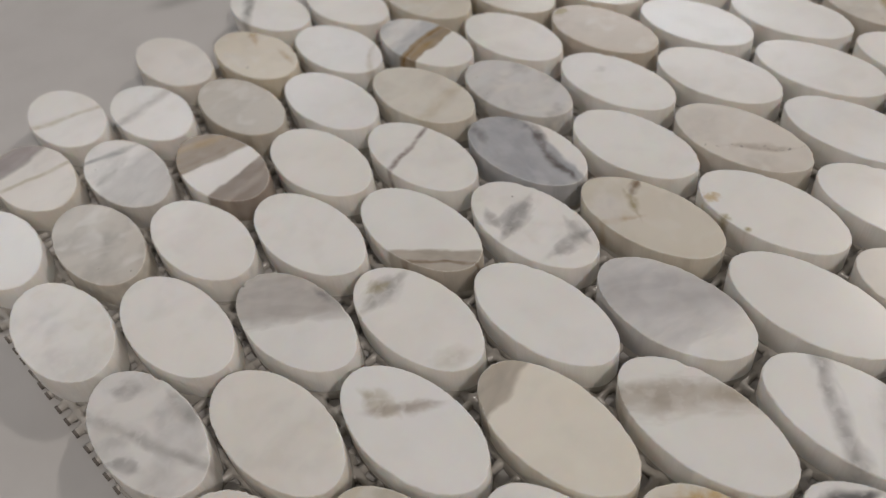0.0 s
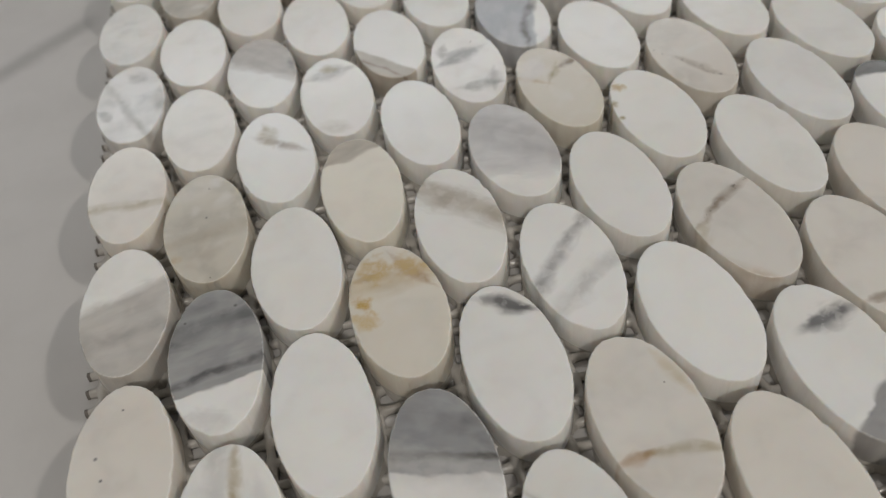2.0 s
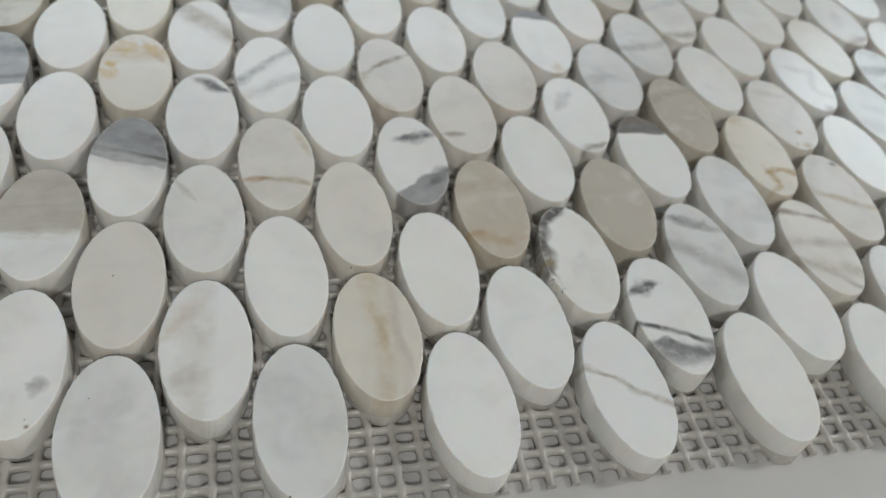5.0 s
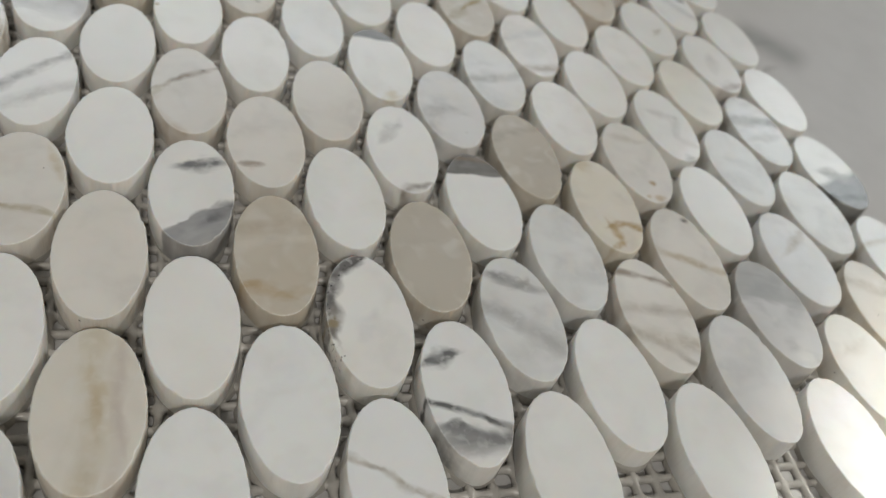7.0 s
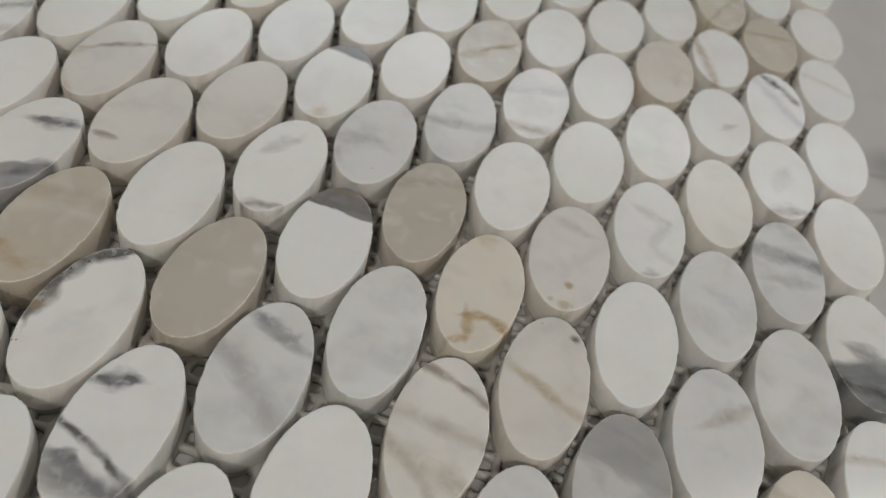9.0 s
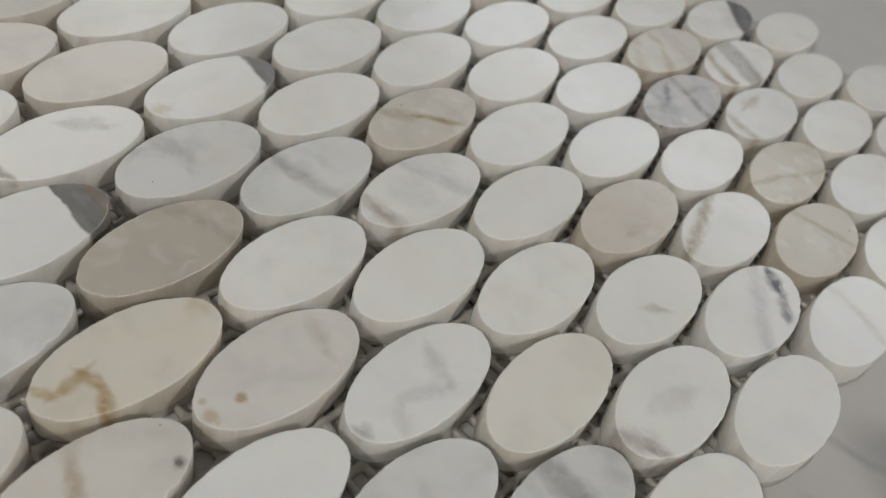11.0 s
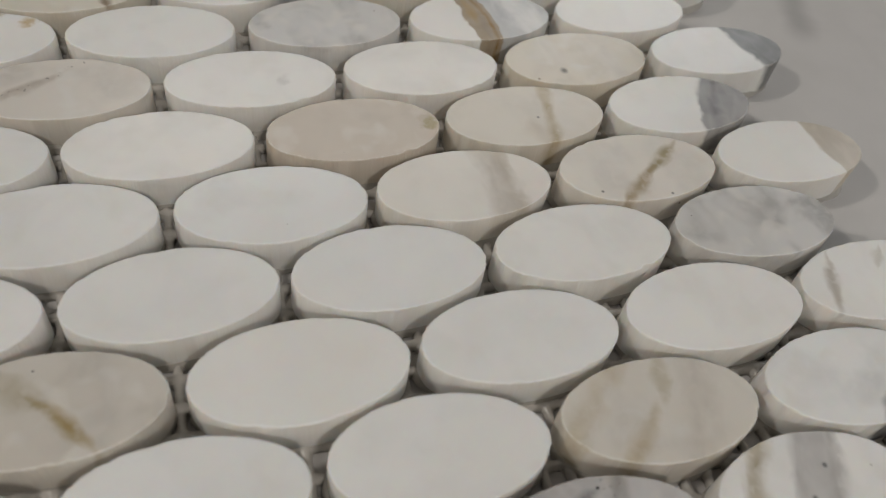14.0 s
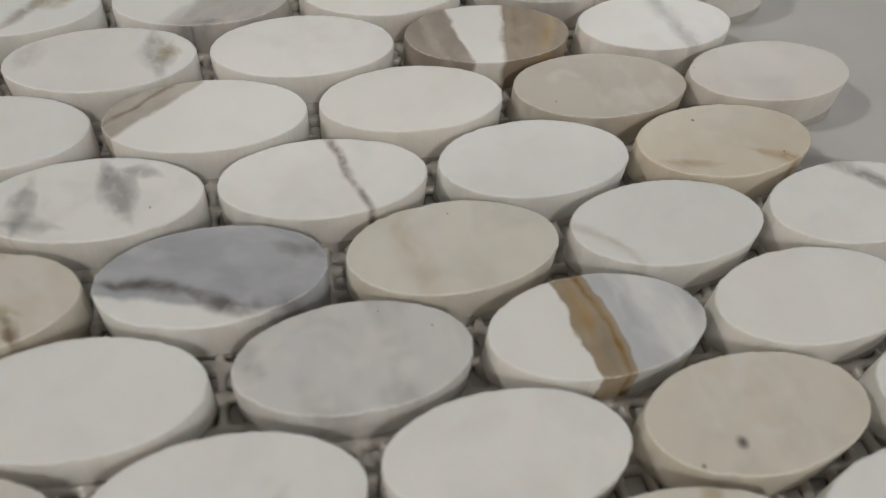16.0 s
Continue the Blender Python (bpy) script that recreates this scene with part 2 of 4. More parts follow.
# a darker tone for the end pieces of the crosswise strands
FIBRE_END, tree, shader = material("dark_fibre")
where = node(tree, "ShaderNodeTexCoord").outputs["Object"]
put(tree, shader.inputs["Base Color"], mix(tree, noise_of(tree, where, 900, 2), (0.13, 0.118, 0.105), (0.22, 0.20, 0.18)))
put(tree, shader.inputs["Roughness"], 0.7)

SLAB, tree, shader = material("glazed_slab")
where = node(tree, "ShaderNodeTexCoord").outputs["Object"]
drift = noise_of(tree, where, 3.0, 5, 0.55, 0.8)
vein = noise_of(tree, where, 3.2, 5, 0.55, 1.2)
vein = maths(tree, "ABSOLUTE", maths(tree, "SUBTRACT", vein, 0.5))
colour = mix(tree, drift, (0.535, 0.522, 0.515), (0.585, 0.575, 0.57))
colour = mix(tree, maths(tree, "MULTIPLY", ramp(tree, vein, 0.0, 0.03, 0.2, 0.0), ramp(tree, drift, 0.5, 0.62)), colour, (0.30, 0.295, 0.29))
colour = mix(tree, ramp(tree, noise_of(tree, where, 60, 4), 0.4, 0.7, 0.0, 0.12), colour, (0.36, 0.35, 0.34))
split = node(tree, "ShaderNodeSeparateXYZ")
put(tree, split.inputs[0], where)
wander = maths(tree, "SUBTRACT", noise_of(tree, where, 45, 4, 0.6, 0.6), 0.5)
# single veins that can be told apart on the slab: start, end, half width
for x0, y0, x1, y1, half in ((0.152, 0.030, 0.172, 0.010, 0.008), (-0.192, 0.080, -0.165, 0.104, 0.003), (-0.070, 0.188, -0.036, 0.174, 0.003),
                             (0.143, 0.016, 0.166, 0.022, 0.0012), (0.146, 0.002, 0.158, 0.006, 0.0010)):
    n = math.hypot(x1 - x0, y1 - y0)
    ux, uy = (x1 - x0) / n, (y1 - y0) / n
    px, py = maths(tree, "SUBTRACT", split.outputs[0], x0), maths(tree, "SUBTRACT", split.outputs[1], y0)
    run = maths(tree, "ADD", maths(tree, "MULTIPLY", px, ux), maths(tree, "MULTIPLY", py, uy))
    off = maths(tree, "SUBTRACT", maths(tree, "MULTIPLY", px, uy), maths(tree, "MULTIPLY", py, ux))
    off = maths(tree, "ABSOLUTE", maths(tree, "ADD", off, maths(tree, "MULTIPLY", wander, 0.008)))
    ends = maths(tree, "MULTIPLY", ramp(tree, run, -0.004, 0.006), ramp(tree, run, n - 0.006, n + 0.004, 1.0, 0.0))
    streak = maths(tree, "MULTIPLY", ramp(tree, off, 0.0, half * 2.0, min(0.8, 0.4 + half * 70), 0.0), ends)
    colour = mix(tree, streak, colour, (0.27, 0.265, 0.26))
put(tree, shader.inputs["Base Color"], colour)
put(tree, shader.inputs["Roughness"], 0.42)

WALL, tree, shader = material("grey_wall")
where = node(tree, "ShaderNodeTexCoord").outputs["Object"]
put(tree, shader.inputs["Base Color"], mix(tree, noise_of(tree, where, 4, 4), (0.36, 0.355, 0.345), (0.42, 0.415, 0.405)))
put(tree, shader.inputs["Roughness"], 0.8)

CEIL, tree, shader = material("grey_ceiling")
where = node(tree, "ShaderNodeTexCoord").outputs["Object"]
put(tree, shader.inputs["Base Color"], mix(tree, noise_of(tree, where, 4, 4), (0.24, 0.235, 0.225), (0.29, 0.285, 0.275)))
put(tree, shader.inputs["Roughness"], 0.85)


# ---------------------------------------------------------------- room
def part(name, bm, mat, parent=None, label=""):
    me = bpy.data.meshes.new(name)
    bm.to_mesh(me)
    bm.free()
    me.materials.append(mat)
    ob = new(name, me)
    ob.parent = parent
    if label:
        tagged(ob, label)
    return ob


def box(x0, y0, z0, x1, y1, z1):
    bm = bmesh.new()
    bmesh.ops.create_cube(bm, size=1)
    for v in bm.verts:
        v.co = Vector(((x0 + x1) / 2 + v.co.x * (x1 - x0), (y0 + y1) / 2 + v.co.y * (y1 - y0), (z0 + z1) / 2 + v.co.z * (z1 - z0)))
    return bm


R, T = ROOM, 0.12
tagged(part("floor", box(-R - T, -R - T, -0.05, R + T, R + T, 0), SLAB), "pale grey glazed marble-look floor slab with faint veins", "floor", kind="structure")
tagged(part("ceiling", box(-R - T, -R - T, CEILING, R + T, R + T, CEILING + T), CEIL), "plain grey painted ceiling over the room", "ceiling", kind="structure")
for name, b in (("wall_north", (-R, R, 0, R, R + T, CEILING)), ("wall_south", (-R, -R - T, 0, R, -R, CEILING)),
                ("wall_east", (R, -R - T, 0, R + T, R + T, CEILING)), ("wall_west", (-R - T, -R - T, 0, -R, R + T, CEILING))):
    tagged(part(name, box(*b), WALL), "plain light grey painted wall of the room", "wall", kind="structure")

# ---------------------------------------------------------------- the mosaic sheet
sheet = tagged(new("mosaic_sheet"), "oval white marble mosaic sheet on fibre mesh on the floor", "mosaic sheet")

WHITE, PALE, WARM = (0.897, 0.904, 0.905), (0.79, 0.80, 0.805), (0.795, 0.772, 0.738)
IVORY, CREAM, SAND, TAUPE = (0.775, 0.745, 0.685), (0.72, 0.685, 0.61), (0.60, 0.55, 0.47), (0.575, 0.54, 0.48)
ASH, BLUE, SMOKE, COAL = (0.50, 0.50, 0.49), (0.40, 0.43, 0.47), (0.30, 0.30, 0.31), (0.13, 0.13, 0.135)
GOLD, BROWN, OLIVE, RUST = (0.46, 0.30, 0.12), (0.27, 0.20, 0.14), (0.42, 0.36, 0.22), (0.40, 0.22, 0.08)
PLUM, STONE = (0.30, 0.25, 0.24), (0.50, 0.46, 0.40)

LOOKS = {}


def looks(i, k):
    return LOOKS.setdefault((i, k), {"tone": WHITE, "cloud": 0.05, "bands": [], "spots": []})


def tone(colour, *cells, cloud=0.2):
    for i, k in cells:
        looks(i, k).update(tone=colour, cloud=cloud)


def vein(i, k, u0, v0, u1, v1, width, colour, strength=0.8, soft=0.8, short=False, specks=0.0):
    """A vein through two places of the face, given as shares of its half width and half length; a short one ends at them."""
    ax, ay, bx, by = u0 * SHORT * 1000, v0 * LONG * 1000, u1 * SHORT * 1000, v1 * LONG * 1000
    n = math.hypot(bx - ax, by - ay)
    c, s = -(by - ay) / n, (bx - ax) / n
    if max(colour) < 0.56 and max(colour) - min(colour) < 0.06:
        colour = tuple(part_of * 0.76 for part_of in colour)      # grey veins are deep, not milky
    middle = ((ay + by) * c - (ax + bx) * s) / 2
    looks(i, k)["bands"].append(((c, s, ax * c + ay * s), (width / 2, soft, strength), colour, (middle, n * 0.62 if short else 99.0, specks)))


def zone(i, k, u0, v0, u1, v1, colour, strength=0.9, soft=0.8):
    """All that lies to the left of the way from the first place to the second has another colour."""
    vein(i, k, u0, v0, u1, v1, 50.0, colour, strength, soft)
    (c, s, o), shape, tint, run = looks(i, k)["bands"][-1]
    looks(i, k)["bands"][-1] = ((c, s, o + 25.0), shape, tint, run)


def spot(i, k, u, v, radius, colour):
    looks(i, k)["spots"].append(((u * SHORT * 1000, v * LONG * 1000, radius), colour))


# whole tones
tone(CREAM, (-3, 1), (0, 8), (3, 9), (2, 16), (5, 15), (13, 13), (14, 12), (10, 14), (14, 2), (13, 1), (10, 4), (12, 10), cloud=0.15)
tone(IVORY, (-2, 0), (-2, 2), (0, 2), (0, 6), (3, 1), (3, 13), (13, 7), (6, 14), (7, 15), (11, 5), (10, 2), cloud=0.15)
tone(SAND, (5, 3), (6, 12), cloud=0.12)
tone(TAUPE, (7, 3), (9, 5), (1, 15), (9, 9), (-2, 8), cloud=0.15)
tone(WARM, (-3, 5), (2, 4), (3, 3), (4, 6), (5, 5), (5, 9), (6, 6), (11, 3), (-3, 9), (7, 13), (-2, 16), (-1, 15), cloud=0.2)
tone(PALE, (-2, 10), (0, 0), (2, 0), (9, 3), (9, 7), (11, 1), (12, 2), (13, 3), (13, 5), (14, 4), (14, 6), (2, 10), (8, 2), (11, 13), (10, 8), cloud=0.3)
tone((0.70, 0.705, 0.71), (4, 12), (8, 6), (8, 16), (11, 13), cloud=0.75)
tone((0.845, 0.82, 0.755), (0, 8), cloud=0.1)
tone((0.765, 0.745, 0.69), (3, 13), cloud=0.2)
tone((0.85, 0.835, 0.79), (13, 7), cloud=0.1)
tone((0.79, 0.755, 0.68), (10, 4), cloud=0.2)
tone((0.63, 0.585, 0.51), (12, 10), (14, 12), cloud=0.15)
tone((0.66, 0.62, 0.55), (9, 9), (13, 13), cloud=0.2)
tone((0.62, 0.60, 0.56), (-2, 14), cloud=0.5)
tone((0.62, 0.61, 0.615), (11, 13), cloud=0.7)
tone((0.65, 0.62, 0.55), (-2, 8), cloud=0.4)
tone((0.85, 0.835, 0.81), (7, 13), cloud=0.1)
tone((0.665, 0.605, 0.535), (6, 12), cloud=0.15)
tone((0.68, 0.65, 0.575), (12, 10), cloud=0.2)
tone((0.745, 0.72, 0.675), (10, 14), cloud=0.2)
tone((0.79, 0.765, 0.725), (7, 15), cloud=0.2)
tone((0.80, 0.805, 0.81), (-3, 11), cloud=0.5)
tone(WHITE, (-3, 13), cloud=0.3)
tone((0.86, 0.84, 0.81), (-2, 0), cloud=0.15)
tone((0.78, 0.765, 0.72), (-2, 2), cloud=0.15)
tone((0.84, 0.83, 0.81), (-2, 10), cloud=0.2)
tone(WHITE, (-1, 1), cloud=0.15)
tone((0.80, 0.79, 0.775), (-1, 15), cloud=0.4)
tone((0.79, 0.765, 0.73), (0, 2), cloud=0.12)
tone((0.85, 0.85, 0.84), (1, 3), cloud=0.2)
tone((0.82, 0.80, 0.775), (1, 17), cloud=0.15)
tone(WHITE, (2, 10), cloud=0.2)
tone((0.74, 0.69, 0.59), (2, 16), cloud=0.15)
tone((0.76, 0.74, 0.71), (5, 9), cloud=0.25)
tone((0.77, 0.775, 0.785), (8, 6), cloud=0.5)
tone((0.715, 0.68, 0.625), (9, 9), cloud=0.25)
tone((0.84, 0.825, 0.80), (10, 2), cloud=0.2)
tone((0.86, 0.86, 0.86), (10, 8), cloud=0.2)
tone((0.76, 0.765, 0.77), (11, 1), cloud=0.25)
tone((0.66, 0.665, 0.675), (12, 2), cloud=0.5)
tone((0.715, 0.665, 0.60), (12, 10), cloud=0.12)
tone((0.80, 0.805, 0.81), (13, 3), cloud=0.25)
tone((0.74, 0.745, 0.745), (14, 6), cloud=0.4)
tone((0.79, 0.755, 0.685), (0, 6), cloud=0.12)
tone((0.80, 0.765, 0.69), (10, 4), cloud=0.2)
tone((0.79, 0.765, 0.73), (11, 5), cloud=0.2)
tone(WHITE, (10, 16), cloud=0.2)
tone((0.81, 0.795, 0.76), (13, 1), cloud=0.2)
tone((0.68, 0.645, 0.585), (14, 2), cloud=0.2)
tone((0.745, 0.71, 0.635), (5, 15), cloud=0.25)

# stains and veins, column by column
vein(-3, 1, -1, -0.3, 1, 0.0, 1.6, OLIVE, 0.55)
vein(-3, 1, -1, 0.4, 1, 0.6, 1.0, GOLD, 0.4)
spot(-3, 5, -0.47, 0.18, 0.4, COAL)
spot(-3, 5, -0.35, -0.08, 0.35, COAL)
spot(-3, 5, 0.00, 0.69, 0.3, COAL)
zone(-3, 7, 1.20, 0.11, -0.95, -0.21, (0.60, 0.58, 0.55), 0.8, 2.2)
vein(-3, 7, -0.83, -0.46, 0.96, -0.40, 1.0, (0.5, 0.48, 0.46), 0.4, 2.2)
vein(-3, 9, -0.95, -0.21, 0.96, -0.34, 0.5, OLIVE, 0.5, 1.5)
vein(-3, 11, 0.00, 0.75, 0.48, 0.56, 2.0, SMOKE, 0.42, 2.2, short=True)
vein(-3, 11, -0.71, 0.62, 0.12, -0.46, 0.4, ASH, 0.5, 1.4)
vein(-3, 11, -0.95, -0.08, -0.59, -0.40, 1.6, SMOKE, 0.5, 1.8, short=True)
vein(-3, 11, 0.84, 0.24, 0.84, -0.34, 1.2, ASH, 0.6, 2.2, short=True)
vein(-2, 0, -0.80, 0.59, 0.03, 0.59, 1.0, (0.5, 0.41, 0.25), 0.75, 1.7, short=True)
vein(-2, 0, 0.03, 0.59, 0.86, 0.27, 1.0, (0.5, 0.41, 0.25), 0.7, 1.7, short=True)
vein(-2, 2, -0.68, -0.43, 0.15, -0.56, 0.9, (0.58, 0.49, 0.32), 0.6, 1.8, short=True)
vein(-2, 2, 0.03, -0.50, 0.86, -0.37, 0.9, (0.58, 0.49, 0.32), 0.6, 1.8, short=True)
vein(-2, 4, 0.27, 0.91, 0.03, 0.14, 0.5, (0.45, 0.37, 0.22), 0.75, 1.4, short=True)
vein(-2, 4, 0.03, 0.14, 0.15, -0.56, 0.8, OLIVE, 0.85, 1.3, short=True)
vein(-2, 4, 0.15, -0.56, -0.21, -1.01, 0.6, OLIVE, 0.55, 1.6, short=True)
vein(-2, 4, -0.33, 0.14, -0.57, -0.56, 0.8, ASH, 0.35, 2.4)
vein(-2, 4, 0.51, 0.53, 0.62, -0.18, 1.4, (0.72, 0.72, 0.715), 0.6, 2.4, short=True)
zone(-2, 6, -1.04, -0.24, 0.98, -0.18, (0.47, 0.475, 0.48), 0.93, 0.8)
vein(-2, 6, -0.92, 0.40, 1.10, 0.53, 2.4, (0.24, 0.245, 0.255), 0.85, 2.4)
vein(-2, 6, -1.04, -0.24, 0.98, -0.18, 0.4, (0.16, 0.16, 0.165), 0.95, 1.0)
vein(-2, 6, -0.57, 0.78, 0.74, 0.78, 0.7, SMOKE, 0.5, 1.8)
vein(-2, 6, -0.68, -0.69, 0.15, -0.88, 1.4, (0.6, 0.6, 0.6), 0.5, 2.2, short=True)
spot(-2, 6, 0.51, 0.66, 0.45, COAL)
spot(-2, 6, -0.57, 0.59, 0.35, COAL)
vein(-2, 8, -0.92, -0.24, 0.86, -0.11, 0.7, (0.50, 0.44, 0.35), 0.5, 1.8)
vein(-2, 8, -0.45, -0.62, 0.39, -0.43, 1.0, (0.56, 0.5, 0.42), 0.4, 2.4, short=True)
vein(-2, 8, -0.68, 0.72, 0.27, 0.72, 2.0, (0.74, 0.71, 0.65), 0.6, 2.6, short=True)
spot(-2, 8, 0.03, 0.14, 0.35, COAL)
spot(-2, 8, -0.80, -0.50, 1.6, (0.56, 0.48, 0.36))
zone(-2, 16, -1, 0.5, 1, 0.75, PLUM, 0.7, 1.2)
vein(-2, 16, -1, 0.05, 1, -0.1, 0.6, OLIVE, 0.5)
vein(-1, 1, 0.29, -0.34, 0.65, -0.40, 1.0, ASH, 0.5, 1.8, short=True)
spot(-1, 1, 0.41, -0.85, 0.5, BROWN)
zone(-1, 3, -1.14, 0.11, 1.01, 0.05, (0.56, 0.525, 0.465), 0.85, 3.4)
vein(-1, 3, -0.78, -0.66, 1.01, -0.53, 2.0, (0.82, 0.82, 0.82), 0.4, 3.0)
vein(-1, 9, -0.18, 0.69, -0.07, 0.24, 1.0, OLIVE, 0.55, 2.2, short=True)
vein(-1, 9, -0.30, 0.43, 0.65, -0.02, 0.8, BROWN, 0.5, 1.8, short=True)
zone(-1, 11, -0.66, 0.69, 1.13, -0.21, (0.56, 0.54, 0.52), 0.75, 3.2)
vein(-1, 11, 0.89, 0.18, 1.01, -0.34, 0.8, SMOKE, 0.5, 1.6, short=True)
spot(-1, 11, 1.01, -0.14, 0.45, COAL)
spot(-1, 11, -0.18, 0.94, 0.45, COAL)
vein(-1, 15, -0.66, 0.69, 0.77, 0.50, 1.1, SMOKE, 0.75, 1.6, short=True)
vein(-1, 15, -0.78, 0.05, -0.18, 0.18, 1.2, ASH, 0.6, 2.0, short=True)
zone(-1, 15, 1.13, -0.02, -0.42, -0.27, (0.62, 0.61, 0.60), 0.7, 2.6)
vein(-1, 17, -1, 0.2, 1, -0.2, 0.8, OLIVE, 0.5, 1.2)
spot(0, 2, -0.16, 0.08, 0.3, COAL)
zone(0, 4, -0.99, 0.40, 1.03, 0.02, (0.43, 0.44, 0.455), 0.93, 0.9)
vein(0, 4, -0.99, 0.40, 1.03, 0.02, 0.3, (0.13, 0.13, 0.12), 1.0, 0.9)
vein(0, 4, -0.64, 0.85, 0.91, 0.46, 0.7, SMOKE, 0.5, 1.8)
vein(0, 4, -0.75, 0.27, 0.91, -0.18, 2.2, (0.66, 0.66, 0.655), 0.45, 3.2)
vein(0, 4, 0.20, 0.72, 0.79, 0.21, 0.8, SMOKE, 0.4, 1.8, short=True)
vein(0, 6, -0.64, 0.46, 1.03, 0.46, 2.6, (0.66, 0.56, 0.39), 0.55, 3.0)
vein(0, 6, 0.20, 0.78, 0.79, 0.21, 0.4, RUST, 0.5, 1.3, short=True)
vein(0, 6, -0.75, 0.53, -0.28, 0.59, 0.6, GOLD, 0.5, 1.5, short=True)
spot(0, 6, -0.25, 0.62, 3.4, (0.60, 0.455, 0.23))
spot(0, 6, 0.45, 0.55, 3.4, (0.60, 0.455, 0.24))
spot(0, 6, -0.72, 0.16, 1.9, (0.56, 0.37, 0.10))
spot(0, 6, -0.68, -0.10, 2.6, (0.66, 0.53, 0.32))
zone(0, 8, -1, 0.72, 1, 0.95, STONE, 0.7)
vein(0, 10, -0.64, 0.53, 0.55, 0.66, 2.0, ASH, 0.7, 2.6, short=True)
vein(0, 10, -0.28, 0.72, 0.20, 0.66, 0.7, OLIVE, 0.6, 1.4, short=True)
vein(0, 10, -0.64, -0.62, 0.08, -0.82, 1.4, (0.7, 0.68, 0.64), 0.5, 2.4, short=True)
zone(0, 14, -1, 0.52, 1, 0.28, (0.33, 0.255, 0.17), 0.9, 1.2)
zone(0, 14, 1, -0.48, -1, -0.66, (0.33, 0.275, 0.235), 0.9, 0.9)
vein(0, 14, -1, 0.48, 1, 0.20, 0.4, BROWN, 0.6, 1.2)
vein(0, 14, -0.6, 0.85, 0.7, 0.6, 0.7, GOLD, 0.5, 1.6)
vein(0, 14, -0.8, -0.72, 0.8, -0.55, 0.5, (0.5, 0.43, 0.37), 0.6, 1.2)
vein(0, 16, -1, 0.1, 1, 0.35, 1.2, ASH, 0.4, 1.8)
vein(1, 1, -0.9, 0.15, -0.05, 0.7, 1.0, GOLD, 0.35, 2.6, short=True)
vein(1, 1, -0.1, 1, -0.2, -0.2, 2.0, WARM, 0.7, 3)
vein(1, 1, -0.8, -0.5, 0.0, -0.35, 2.0, (0.70, 0.67, 0.62), 0.6, 3.0, short=True)
vein(1, 3, -0.73, 0.69, -0.25, 0.30, 0.3, STONE, 0.4, 1.2, short=True)
vein(1, 5, -0.25, 0.88, 0.70, 0.56, 1.3, (0.2, 0.2, 0.205), 0.9, 1.9, short=True)
vein(1, 7, -0.49, 0.69, 1.06, -0.14, 2.4, (0.52, 0.48, 0.42), 0.75, 3.2)
vein(1, 7, 0.46, 0.11, 1.29, -0.14, 1.0, (0.5, 0.45, 0.37), 0.5, 2.2, short=True)
zone(1, 11, 0.15, -1, -1, -0.28, STONE, 0.8)
vein(1, 11, 0.15, -1, -1, -0.28, 0.2, BROWN, 0.9, 0.5)
vein(2, 4, -0.94, -0.37, -0.23, -0.37, 0.5, RUST, 0.8, 1.0, short=True)
vein(2, 4, -0.35, -0.37, 0.84, -0.50, 0.5, OLIVE, 0.7, 1.3, short=True)
vein(2, 4, 0.60, 0.66, 0.96, 0.14, 0.6, (0.6, 0.5, 0.32), 0.5, 1.8, short=True)
vein(2, 4, -1.30, -0.37, 0.48, -0.75, 1.6, (0.74, 0.70, 0.64), 0.5, 2.6)
vein(2, 6, 0.84, 0.72, -1.06, -0.37, 0.6, (0.40, 0.40, 0.41), 0.6, 1.7)
vein(2, 6, 0.96, -0.05, -0.82, -0.69, 0.5, ASH, 0.35, 2.0)
zone(2, 8, -1.42, 0.08, 1.32, -0.30, (0.70, 0.70, 0.71), 0.8, 5.0)
vein(2, 8, -0.35, 0.53, 0.84, -0.11, 3.6, (0.60, 0.60, 0.61), 0.75, 3.4)
vein(2, 10, 0.48, 0.34, -0.71, 0.08, 2.4, SMOKE, 0.65, 2.2, short=True)
vein(2, 10, 0.60, -0.62, -0.47, -0.56, 1.2, ASH, 0.7, 1.8, short=True)
vein(2, 10, 0.60, -0.30, 0.37, -0.75, 0.6, SMOKE, 0.5, 1.6, short=True)
vein(2, 10, -0.47, 0.59, -0.59, 0.27, 1.0, ASH, 0.5, 2.0, short=True)
vein(2, 12, -0.95, 0.08, 0.95, 0.42, 0.6, PLUM, 0.8, 0.8)
vein(2, 16, 0.48, -0.75, 0.60, -0.24, 0.5, GOLD, 0.55, 1.4, short=True)
vein(2, 16, 0.37, 0.27, 0.84, 0.72, 0.5, GOLD, 0.65, 1.4, short=True)
vein(2, 16, -0.59, -0.24, -0.59, 0.46, 1.4, (0.80, 0.77, 0.70), 0.6, 2.6, short=True)
spot(2, 16, -0.59, -0.24, 0.35, COAL)
vein(3, 1, 0.12, 1, -0.05, -1, 1.0, (0.62, 0.54, 0.38), 0.42, 3.2)
vein(3, 1, 0.52, 1, 0.45, -1, 0.2, (0.58, 0.50, 0.45), 0.4, 1.4)
vein(3, 1, 0.0, 0.5, 0.05, -0.3, 0.3, (0.56, 0.44, 0.24), 0.5, 1.6, short=True)
vein(3, 9, 0.87, 0.50, 0.27, 0.43, 0.4, BROWN, 0.75, 1.0, short=True)
vein(3, 9, 0.27, 0.50, -0.20, 0.11, 0.4, OLIVE, 0.75, 1.0, short=True)
vein(3, 9, -0.20, 0.11, -0.92, 0.43, 0.3, GOLD, 0.5, 1.2, short=True)
